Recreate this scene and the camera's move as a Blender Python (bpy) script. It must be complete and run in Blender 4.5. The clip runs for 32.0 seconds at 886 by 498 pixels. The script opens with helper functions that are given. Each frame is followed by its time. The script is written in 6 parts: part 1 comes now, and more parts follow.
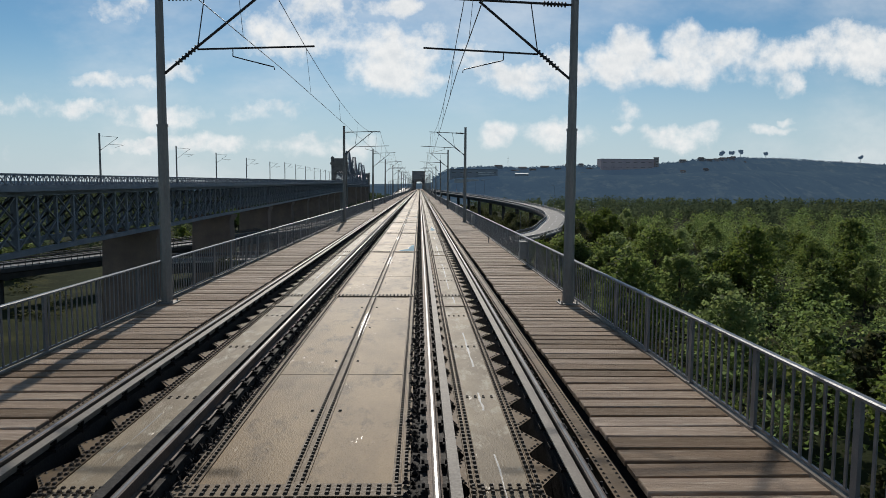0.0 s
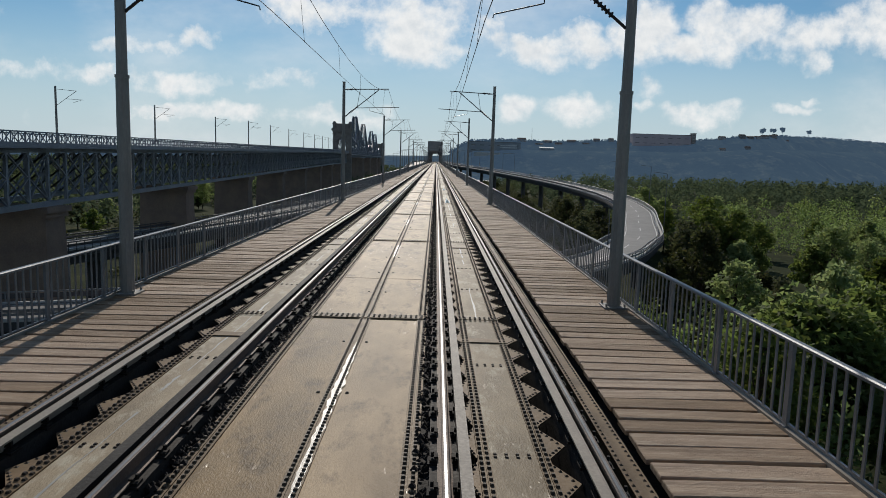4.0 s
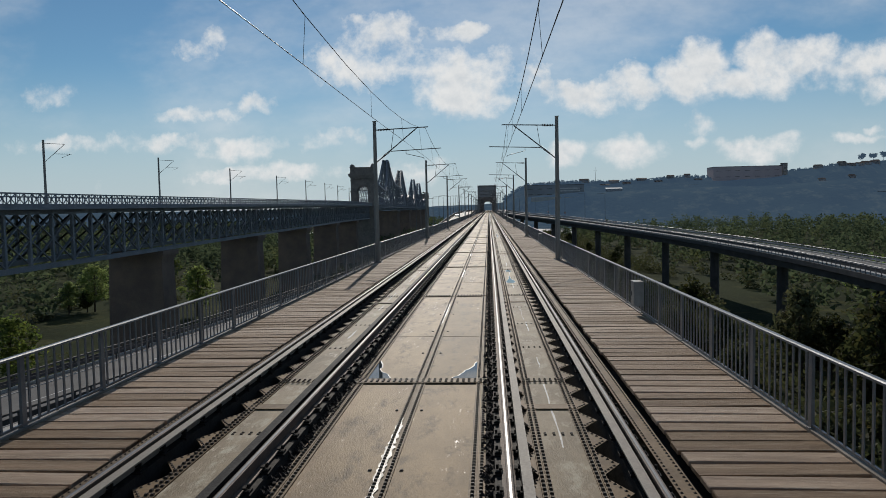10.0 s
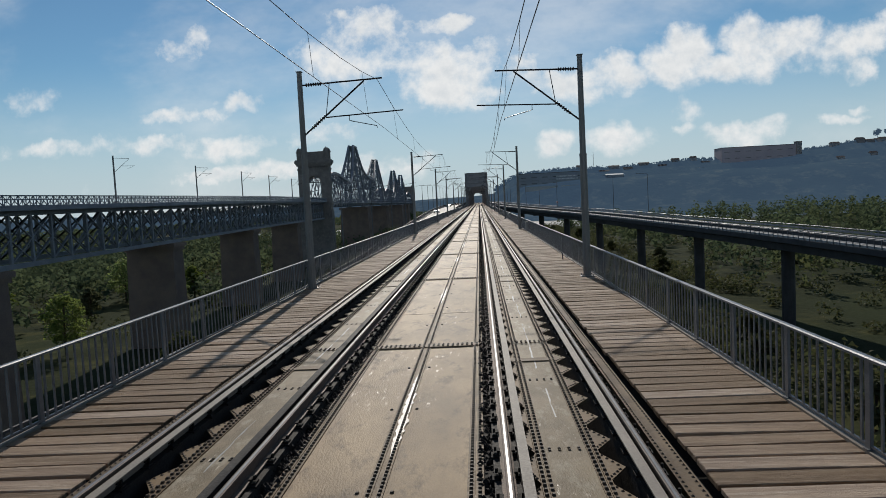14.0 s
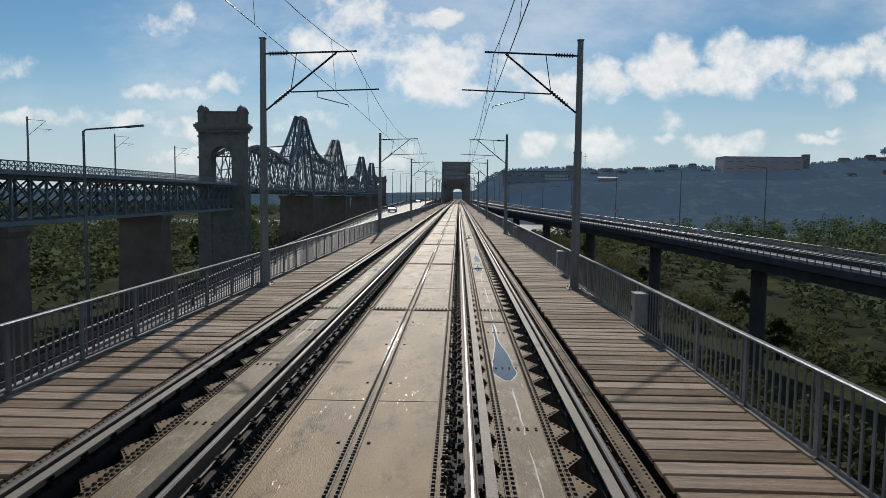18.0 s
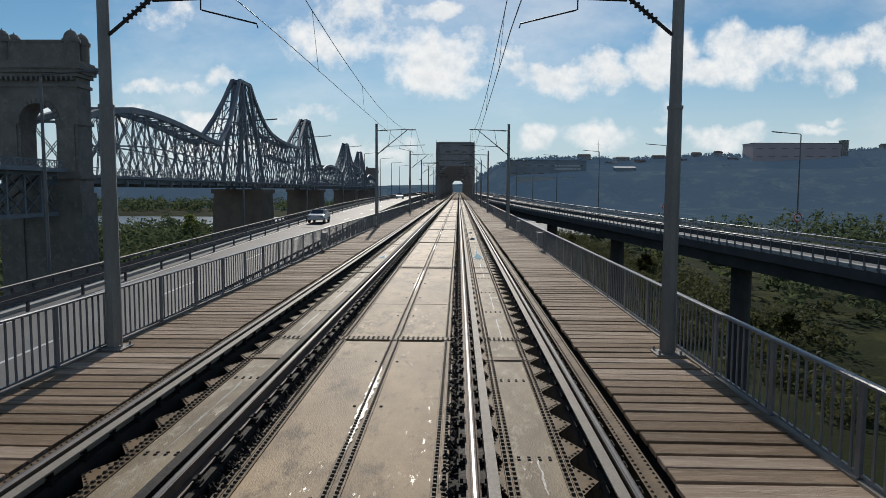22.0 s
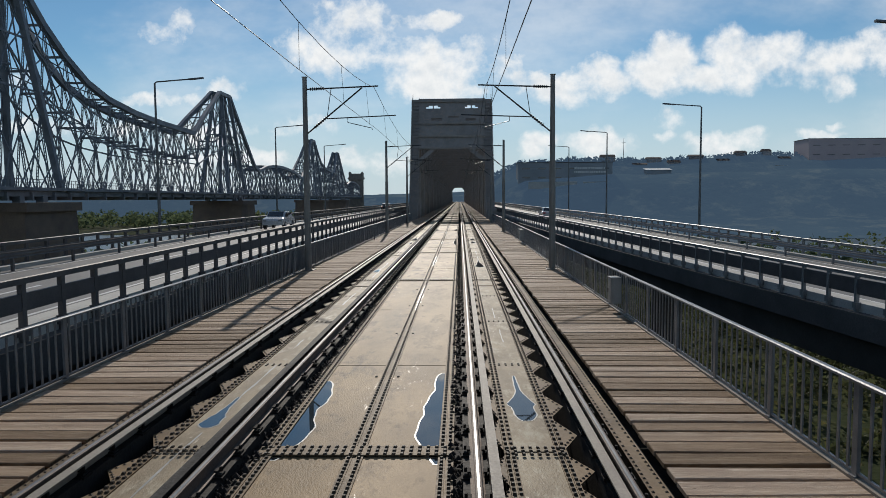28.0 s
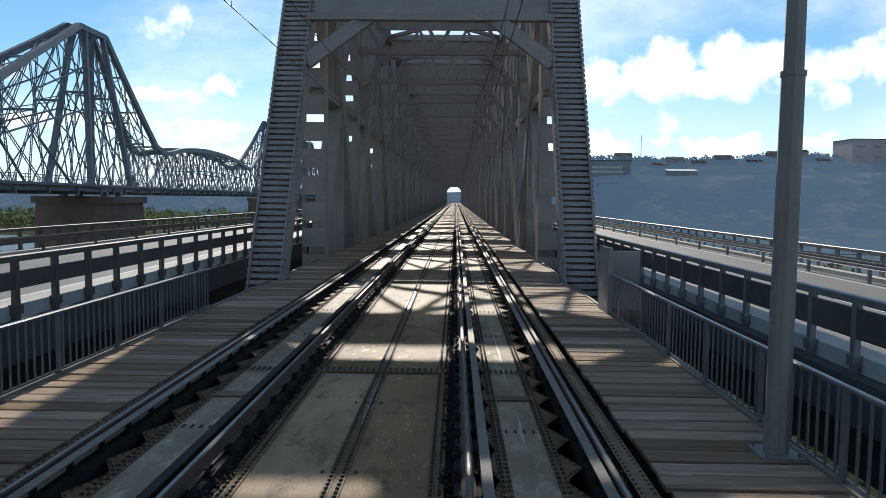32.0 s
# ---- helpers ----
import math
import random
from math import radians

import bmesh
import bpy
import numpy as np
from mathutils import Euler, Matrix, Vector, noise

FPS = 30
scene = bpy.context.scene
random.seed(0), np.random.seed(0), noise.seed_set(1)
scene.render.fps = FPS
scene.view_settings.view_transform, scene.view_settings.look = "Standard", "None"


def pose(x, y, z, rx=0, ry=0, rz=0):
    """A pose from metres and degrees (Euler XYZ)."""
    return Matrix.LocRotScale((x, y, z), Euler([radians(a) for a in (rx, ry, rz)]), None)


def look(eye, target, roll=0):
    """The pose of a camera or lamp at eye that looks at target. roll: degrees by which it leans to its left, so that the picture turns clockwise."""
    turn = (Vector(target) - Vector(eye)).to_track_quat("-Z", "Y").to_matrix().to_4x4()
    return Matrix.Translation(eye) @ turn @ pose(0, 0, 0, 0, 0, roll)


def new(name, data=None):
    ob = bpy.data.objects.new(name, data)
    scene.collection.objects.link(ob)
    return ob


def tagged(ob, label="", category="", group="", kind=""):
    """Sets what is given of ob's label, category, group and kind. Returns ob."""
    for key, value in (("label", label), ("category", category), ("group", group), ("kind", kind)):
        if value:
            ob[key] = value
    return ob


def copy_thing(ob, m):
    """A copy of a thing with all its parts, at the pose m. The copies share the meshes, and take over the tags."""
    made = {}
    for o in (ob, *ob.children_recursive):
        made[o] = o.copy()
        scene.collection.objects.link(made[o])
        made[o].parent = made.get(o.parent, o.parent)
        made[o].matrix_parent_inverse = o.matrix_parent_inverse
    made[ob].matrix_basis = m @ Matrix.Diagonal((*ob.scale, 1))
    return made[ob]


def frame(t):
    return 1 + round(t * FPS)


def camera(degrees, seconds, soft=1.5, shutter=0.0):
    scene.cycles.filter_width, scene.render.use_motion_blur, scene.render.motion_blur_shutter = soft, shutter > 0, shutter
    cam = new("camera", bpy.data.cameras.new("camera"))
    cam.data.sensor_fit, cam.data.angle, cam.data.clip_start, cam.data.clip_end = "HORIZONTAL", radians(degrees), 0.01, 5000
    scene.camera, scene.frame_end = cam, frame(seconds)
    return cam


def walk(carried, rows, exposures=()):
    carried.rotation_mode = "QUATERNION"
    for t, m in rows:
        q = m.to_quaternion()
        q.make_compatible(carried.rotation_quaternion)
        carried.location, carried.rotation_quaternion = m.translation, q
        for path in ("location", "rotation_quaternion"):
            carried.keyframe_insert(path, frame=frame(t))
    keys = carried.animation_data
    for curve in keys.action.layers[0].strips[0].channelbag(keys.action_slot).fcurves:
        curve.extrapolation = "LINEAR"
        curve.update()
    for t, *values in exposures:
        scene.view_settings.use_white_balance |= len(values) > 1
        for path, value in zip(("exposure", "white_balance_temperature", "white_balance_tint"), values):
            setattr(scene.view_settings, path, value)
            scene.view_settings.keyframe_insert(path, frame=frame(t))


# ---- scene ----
EXPOSURES = [(0.0, -0.03), (8.0, -0.03), (9.0, -0.12), (10.0, -0.2), (12.0, -0.2), (13.0, -0.1), (16.0, -0.1), (18.0, -0.03), (20.0, 0.0), (30.0, 0.06), (31.0, 0.2), (31.5, 0.5), (32.0, 0.78)]
cam = camera(65.36, 32.0, soft=0.85)
PATH = [
    (0.0, pose(1.274, 0.00, 2.787, 84.89, -0.45, -1.92)),
    (0.5, pose(1.274, 10.53, 2.787, 84.72, -0.88, -0.77)),
    (1.0, pose(1.274, 21.05, 2.787, 83.22, -1.90, -0.43)),
    (1.5, pose(1.274, 31.58, 2.787, 82.78, -1.67, -0.56)),
    (2.0, pose(1.274, 42.12, 2.787, 83.20, -1.71, 0.14)),
    (2.5, pose(1.274, 52.69, 2.787, 82.49, -1.20, 0.14)),
    (3.0, pose(1.274, 63.29, 2.787, 82.11, -1.19, -0.54)),
    (3.5, pose(1.274, 73.92, 2.787, 82.67, -1.85, -0.49)),
    (5.5, pose(1.274, 116.63, 2.787, 82.55, -0.80, -0.52)),
    (6.0, pose(1.274, 127.35, 2.787, 82.87, 0.01, 0.59)),
    (6.5, pose(1.274, 138.10, 2.787, 82.87, -2.33, -0.82)),
    (7.0, pose(1.274, 148.87, 2.787, 84.16, 0.72, 1.66)),
    (7.5, pose(1.274, 159.62, 2.787, 83.69, -2.35, -0.31)),
    (8.0, pose(1.274, 170.35, 2.787, 83.97, -1.84, -0.15)),
    (8.5, pose(1.274, 181.08, 2.787, 84.97, -5.44, 4.80)),
    (9.0, pose(1.274, 191.80, 2.787, 88.16, -1.14, 4.64)),
    (9.5, pose(1.274, 202.51, 2.787, 88.26, 0.69, 4.47)),
    (10.0, pose(1.274, 213.21, 2.787, 86.70, 1.15, 3.79)),
    (10.5, pose(1.274, 223.90, 2.787, 86.70, 0.98, 2.93)),
    (11.0, pose(1.274, 234.60, 2.787, 84.61, -1.55, 2.39)),
    (11.5, pose(1.274, 245.29, 2.787, 87.91, -0.54, 1.92)),
    (12.0, pose(1.274, 255.99, 2.787, 86.82, 0.83, 3.12)),
    (12.5, pose(1.274, 266.67, 2.787, 85.89, 0.79, 3.96)),
    (13.0, pose(1.274, 277.36, 2.787, 85.94, 2.26, 3.88)),
    (13.5, pose(1.274, 288.07, 2.787, 86.23, 3.62, 2.95)),
    (15.5, pose(1.274, 330.97, 2.787, 85.52, -1.46, 2.65)),
    (16.0, pose(1.274, 341.71, 2.787, 87.44, -1.40, 1.88)),
    (16.5, pose(1.274, 352.46, 2.787, 87.28, -1.13, 1.40)),
    (17.0, pose(1.274, 363.21, 2.787, 86.43, -0.57, 0.98)),
    (17.5, pose(1.274, 373.96, 2.787, 85.76, -0.93, 1.23)),
    (18.0, pose(1.274, 384.70, 2.787, 85.67, -0.65, 1.28)),
    (18.5, pose(1.274, 395.42, 2.787, 85.65, -0.53, 1.44)),
    (19.0, pose(1.274, 406.11, 2.787, 86.55, -0.27, 0.97)),
    (19.5, pose(1.274, 416.76, 2.787, 86.08, 0.27, 0.77)),
    (20.0, pose(1.274, 427.39, 2.787, 85.71, -0.14, 1.35)),
    (20.5, pose(1.274, 437.98, 2.787, 85.52, -0.05, 1.88)),
    (21.0, pose(1.274, 448.54, 2.787, 86.01, -0.71, 0.49)),
    (21.5, pose(1.274, 459.06, 2.787, 85.51, -0.07, 1.09)),
    (22.0, pose(1.274, 469.56, 2.787, 85.09, -0.29, 1.29)),
    (22.5, pose(1.274, 480.02, 2.787, 85.08, -0.53, 1.36)),
    (23.0, pose(1.274, 490.44, 2.787, 85.32, -0.24, 1.28)),
    (23.5, pose(1.274, 500.83, 2.787, 85.70, -0.98, 0.60)),
    (24.0, pose(1.274, 511.18, 2.787, 85.45, -0.46, 0.34)),
    (24.5, pose(1.274, 521.51, 2.787, 85.16, -0.17, 0.71)),
    (25.0, pose(1.274, 531.81, 2.787, 85.48, -0.98, 0.43)),
    (25.5, pose(1.274, 542.08, 2.787, 85.68, -0.68, 0.50)),
    (27.5, pose(1.274, 583.06, 2.787, 85.95, -0.49, 0.73)),
    (28.0, pose(1.274, 593.28, 2.787, 85.82, 0.40, 1.38)),
    (28.5, pose(1.274, 603.44, 2.787, 88.03, -2.01, -1.02)),
    (29.0, pose(1.274, 613.55, 2.787, 85.93, 0.58, 1.16)),
    (29.5, pose(1.274, 623.59, 2.787, 85.71, 0.43, 1.37)),
    (30.0, pose(1.274, 633.55, 2.787, 86.04, -0.07, 0.94)),
    (30.5, pose(1.274, 643.41, 2.787, 86.03, -0.11, 0.90)),
    (31.0, pose(1.274, 653.29, 2.787, 85.57, -0.08, 1.06)),
    (31.5, pose(1.274, 663.16, 2.787, 85.70, -0.49, 0.81)),
    (32.0, pose(1.274, 673.03, 2.787, 85.88, -0.63, 1.03)),
]
walk(cam, PATH, EXPOSURES)

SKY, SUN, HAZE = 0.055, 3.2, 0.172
PUDDLES = [(2.22, 51.7, 0.17, 2.71), (2.2, 137.7, 0.17, 3.34), (2.18, 157.7, 0.17, 1.78), (2.16, 203.6, 0.17, 1.01), (2.18, 207.3, 0.12, 0.62), (2.16, 247.5, 0.12, 0.9), (2.14, 243.1, 0.17, 1.48),
           (2.12, 293.2, 0.17, 1.99), (2.16, 288.4, 0.12, 0.92), (2.14, 398.7, 0.17, 2.57), (2.23, 420.3, 0.17, 2.73), (2.17, 415.0, 0.17, 1.69), (2.15, 437.8, 0.17, 2.47), (2.19, 461.8, 0.12, 0.95),
           (2.19, 502.5, 0.17, 2.39), (2.17, 513.9, 0.17, 1.84), (2.14, 519.7, 0.17, 1.34), (2.19, 603.9, 0.17, 1.23), (2.17, 626.1, 0.17, 1.98), (2.19, 642.0, 0.17, 1.35), (2.2, 645.6, 0.17, 1.09),
           (2.18, 662.7, 0.17, 1.38), (-2.2, 135.7, 0.12, 0.85), (-2.19, 413.9, 0.12, 0.68), (-2.18, 501.3, 0.12, 0.9), (-2.2, 603.1, 0.12, 0.73), (-2.16, 641.4, 0.12, 0.91), (-2.16, 646.7, 0.17, 2.09),
           (-2.29, 623.0, 0.12, 0.78), (-2.27, 662.6, 0.17, 1.37), (-2.29, 436.1, 0.12, 0.61), (0.73, 35.1, 0.34, 1.84), (0.82, 71.7, 0.24, 0.86), (-0.72, 226.2, 0.24, 0.91), (0.48, 226.1, 0.24, 0.9),
           (-0.66, 285.1, 0.24, 0.42), (0.73, 285.0, 0.24, 0.58), (0.95, 290.4, 0.05, 4.17), (-0.87, 603.0, 0.24, 0.91), (0.92, 603.2, 0.24, 1.07), (-0.62, 660.9, 0.24, 0.65), (1.02, 661.3, 0.24, 0.96),
           (0.94, 642.7, 0.12, 1.99)]

# ---- light ----
SUN_EL, SUN_AZ = 31.0, -4.2          # degrees above the horizon, and to the left of straight ahead
world = bpy.data.worlds.new("sky")
scene.world = world
world.use_nodes = True
wt = world.node_tree
wt.nodes.clear()


def wn(kind):
    return wt.nodes.new(kind)


def wmath(op, a, b=None, c=None, clamp=False):
    n = wn("ShaderNodeMath")
    n.operation, n.use_clamp = op, clamp
    for i, v in enumerate((a, b, c)):
        if v is None:
            continue
        if isinstance(v, (int, float)):
            n.inputs[i].default_value = v
        else:
            wt.links.new(v, n.inputs[i])
    return n.outputs[0]


sky = wn("ShaderNodeTexSky")
sky.sky_type, sky.sun_disc = "NISHITA", False
sky.sun_elevation, sky.sun_rotation = radians(SUN_EL), radians(SUN_AZ)
sky.air_density, sky.dust_density, sky.ozone_density, sky.altitude = 1.0, 0.05, 2.6, 50
coord = wn("ShaderNodeTexCoord")
sep = wn("ShaderNodeSeparateXYZ")
wt.links.new(coord.outputs["Generated"], sep.inputs[0])
ahead = wmath("MAXIMUM", wmath("ABSOLUTE", sep.outputs[1]), 0.08)
cu = wmath("DIVIDE", sep.outputs[0], ahead)
cv = wmath("DIVIDE", sep.outputs[2], ahead)
cuv = wn("ShaderNodeCombineXYZ")
wt.links.new(cu, cuv.inputs[0])
wt.links.new(cv, cuv.inputs[1])
wt.links.new(wmath("MULTIPLY", sep.outputs[1], 0.7), cuv.inputs[2])


def wnoise(scale, detail, rough=0.55, off=0.0, sx=1.0, up=0.0):
    m = wn("ShaderNodeMapping")
    m.inputs["Location"].default_value = (off, off * 0.7 + up, off * 0.3)
    m.inputs["Scale"].default_value = (sx, 1.0, 1.0)
    wt.links.new(cuv.outputs[0], m.inputs[0])
    n = wn("ShaderNodeTexNoise")
    n.inputs["Scale"].default_value = scale
    n.inputs["Detail"].default_value = detail
    n.inputs["Roughness"].default_value = rough
    wt.links.new(m.outputs[0], n.inputs["Vector"])
    return n.outputs[0]


# cumulus heaps: centre across and up (tangents), half width, half height
BANK = [(-0.213, 0.225, 0.038, 0.025), (-0.172, 0.249, 0.042, 0.032), (-0.132, 0.254, 0.038, 0.029), (-0.155, 0.217, 0.050, 0.025), (-0.107, 0.234, 0.038, 0.025), (-0.067, 0.251, 0.042, 0.015),
        (-0.026, 0.256, 0.025, 0.010), (-0.074, 0.207, 0.042, 0.029), (-0.033, 0.188, 0.050, 0.033), (-0.000, 0.184, 0.038, 0.032), (0.032, 0.209, 0.038, 0.023), (0.056, 0.189, 0.029, 0.021),
        (-0.056, 0.167, 0.042, 0.015), (0.017, 0.160, 0.033, 0.012)]
EAST = [(0.081, 0.166, 0.025, 0.015), (0.122, 0.162, 0.033, 0.017), (0.162, 0.159, 0.042, 0.018), (0.193, 0.176, 0.029, 0.023), (0.214, 0.164, 0.021, 0.015), (0.269, 0.181, 0.029, 0.021),
        (0.300, 0.198, 0.029, 0.029), (0.337, 0.174, 0.038, 0.015), (0.379, 0.207, 0.025, 0.029), (0.407, 0.192, 0.042, 0.025), (0.454, 0.200, 0.050, 0.023), (0.502, 0.189, 0.042, 0.021),
        (0.548, 0.198, 0.042, 0.023), (0.579, 0.207, 0.033, 0.025), (0.626, 0.211, 0.050, 0.027), (0.688, 0.205, 0.058, 0.025), (0.535, 0.158, 0.025, 0.013)]
LOW = [(0.300, 0.114, 0.018, 0.013), (0.297, 0.086, 0.015, 0.008), (0.373, 0.079, 0.050, 0.012), (0.408, 0.088, 0.021, 0.010), (0.112, 0.075, 0.020, 0.015), (0.197, 0.083, 0.038, 0.015),
        (0.511, 0.086, 0.025, 0.007), (0.530, 0.099, 0.013, 0.006)]
WEST = [(-0.427, 0.245, 0.035, 0.018), (-0.398, 0.258, 0.025, 0.013), (-0.649, 0.189, 0.046, 0.017), (-0.670, 0.176, 0.033, 0.012), (-0.344, 0.160, 0.038, 0.013), (-0.427, 0.148, 0.067, 0.011),
        (-0.252, 0.110, 0.083, 0.014), (-0.351, 0.100, 0.092, 0.013), (-0.519, 0.109, 0.092, 0.011), (-0.637, 0.111, 0.067, 0.011), (-0.152, 0.061, 0.092, 0.014), (-0.284, 0.063, 0.067, 0.011),
        (-0.103, 0.051, 0.033, 0.012), (-0.409, 0.058, 0.050, 0.009), (-0.189, 0.277, 0.025, 0.010), (-0.789, 0.194, 0.067, 0.021), (-0.900, 0.151, 0.092, 0.025)]
HEAPS = BANK + EAST + LOW + WEST
field = None
rag = wnoise(11.0, 10.0, 0.58, 3.1)
rag_up = wnoise(11.0, 10.0, 0.58, 3.1, up=0.009)
warp = wmath("MULTIPLY", wmath("SUBTRACT", wnoise(14.0, 6.0, 0.6, 5.7), 0.5), 0.055)
warp2 = wmath("MULTIPLY", wmath("SUBTRACT", wnoise(16.0, 6.0, 0.6, 9.2), 0.5), 0.045)
hu, hv = wmath("ADD", cu, warp), wmath("ADD", cv, warp2)
rag2 = wnoise(42.0, 4.0, 0.6, 1.3)
for hx, hy, rx, ry in HEAPS:
    a = wmath("MULTIPLY", wmath("SUBTRACT", hu, hx), 0.84 / rx)
    b = wmath("SUBTRACT", hv, hy)
    b = wmath("MAXIMUM", wmath("MULTIPLY", b, 0.9 / ry), wmath("MULTIPLY", b, -0.62 / ry))
    d = wmath("SUBTRACT", 0.45 if hx < -.24 else 0.8 if hy < .1 else 1.0, wmath("ADD", wmath("MULTIPLY", a, a), wmath("MULTIPLY", b, b)))
    field = d if field is None else wmath("SMOOTH_MAX", field, d, 0.4)
field = wmath("MAXIMUM", field, -1.4)
body = wmath("ADD", wmath("ADD", wmath("MULTIPLY", field, 0.55), wmath("MULTIPLY", wmath("SUBTRACT", rag, 0.5), 2.7)),
             wmath("MULTIPLY", wmath("SUBTRACT", rag2, 0.5), 1.1))
cmask = wn("ShaderNodeMapRange")
cmask.interpolation_type = "SMOOTHSTEP"
for i, v in ((1, -0.3), (2, 0.78), (3, 0.0), (4, 0.97)):
    cmask.inputs[i].default_value = v
wt.links.new(body, cmask.inputs[0])
veil = wn("ShaderNodeMapRange")
veil.interpolation_type = "SMOOTHSTEP"
for i, v in ((1, 0.44), (2, 0.8), (3, 0.0), (4, 0.5)):
    veil.inputs[i].default_value = v
wt.links.new(wnoise(5.0, 6.0, 0.6, 8.0, 0.42), veil.inputs[0])
low = wn("ShaderNodeMapRange")
low.interpolation_type = "SMOOTHSTEP"
for i, v in ((1, 0.0), (2, 0.24), (3, 0.85), (4, 0.0)):
    low.inputs[i].default_value = v
wt.links.new(cv, low.inputs[0])
mask = wmath("MULTIPLY", wmath("MAXIMUM", cmask.outputs[0], veil.outputs[0]), wmath("GREATER_THAN", sep.outputs[2], -0.02))
pale = wn("ShaderNodeMix")
pale.data_type = "RGBA"
pale.inputs[7].default_value = (9.5, 11.2, 12.6, 1)
wt.links.new(low.outputs[0], pale.inputs[0])
tint = wn("ShaderNodeMix")
tint.data_type, tint.blend_type = "RGBA", "MULTIPLY"
tint.inputs[0].default_value = 1.0
tint.inputs[7].default_value = (.87, 1.16, 1.25, 1)
wt.links.new(sky.outputs[0], tint.inputs[6])
wt.links.new(tint.outputs[2], pale.inputs[6])
# heaps are lit from above: thin upper edges shine, thick lower bodies stay grey
relief = wmath("MULTIPLY", wmath("SUBTRACT", rag, rag_up), 3.0)
core = wn("ShaderNodeMapRange")
for i, v in ((1, 0.3), (2, 1.8), (3, 0.95), (4, 0.5)):
    core.inputs[i].default_value = v
wt.links.new(body, core.inputs[0])
lit = wmath("ADD", core.outputs[0], relief, clamp=True)
ccol = wn("ShaderNodeMix")
ccol.data_type = "RGBA"
ccol.inputs[6].default_value = (8.6, 10.0, 11.3, 1)
ccol.inputs[7].default_value = (16.2, 16.3, 16.2, 1)
wt.links.new(lit, ccol.inputs[0])
both = wn("ShaderNodeMix")
both.data_type = "RGBA"
wt.links.new(mask, both.inputs[0])
wt.links.new(pale.outputs[2], both.inputs[6])
wt.links.new(ccol.outputs[2], both.inputs[7])
bg = wn("ShaderNodeBackground")
bg.inputs[1].default_value = SKY
wt.links.new(both.outputs[2], bg.inputs[0])
wt.links.new(bg.outputs[0], wn("ShaderNodeOutputWorld").inputs[0])

sun = new("sun", bpy.data.lights.new("sun", "SUN"))
sun.data.energy, sun.data.angle, sun.data.color = SUN, radians(0.55), (1.0, 0.93, 0.83)
ce, se = math.cos(radians(SUN_EL)), math.sin(radians(SUN_EL))
to_sun = Vector((ce * math.sin(radians(SUN_AZ)), ce * math.cos(radians(SUN_AZ)), se))
sun.matrix_world = look((0, 300, 90), Vector((0, 300, 90)) - to_sun)


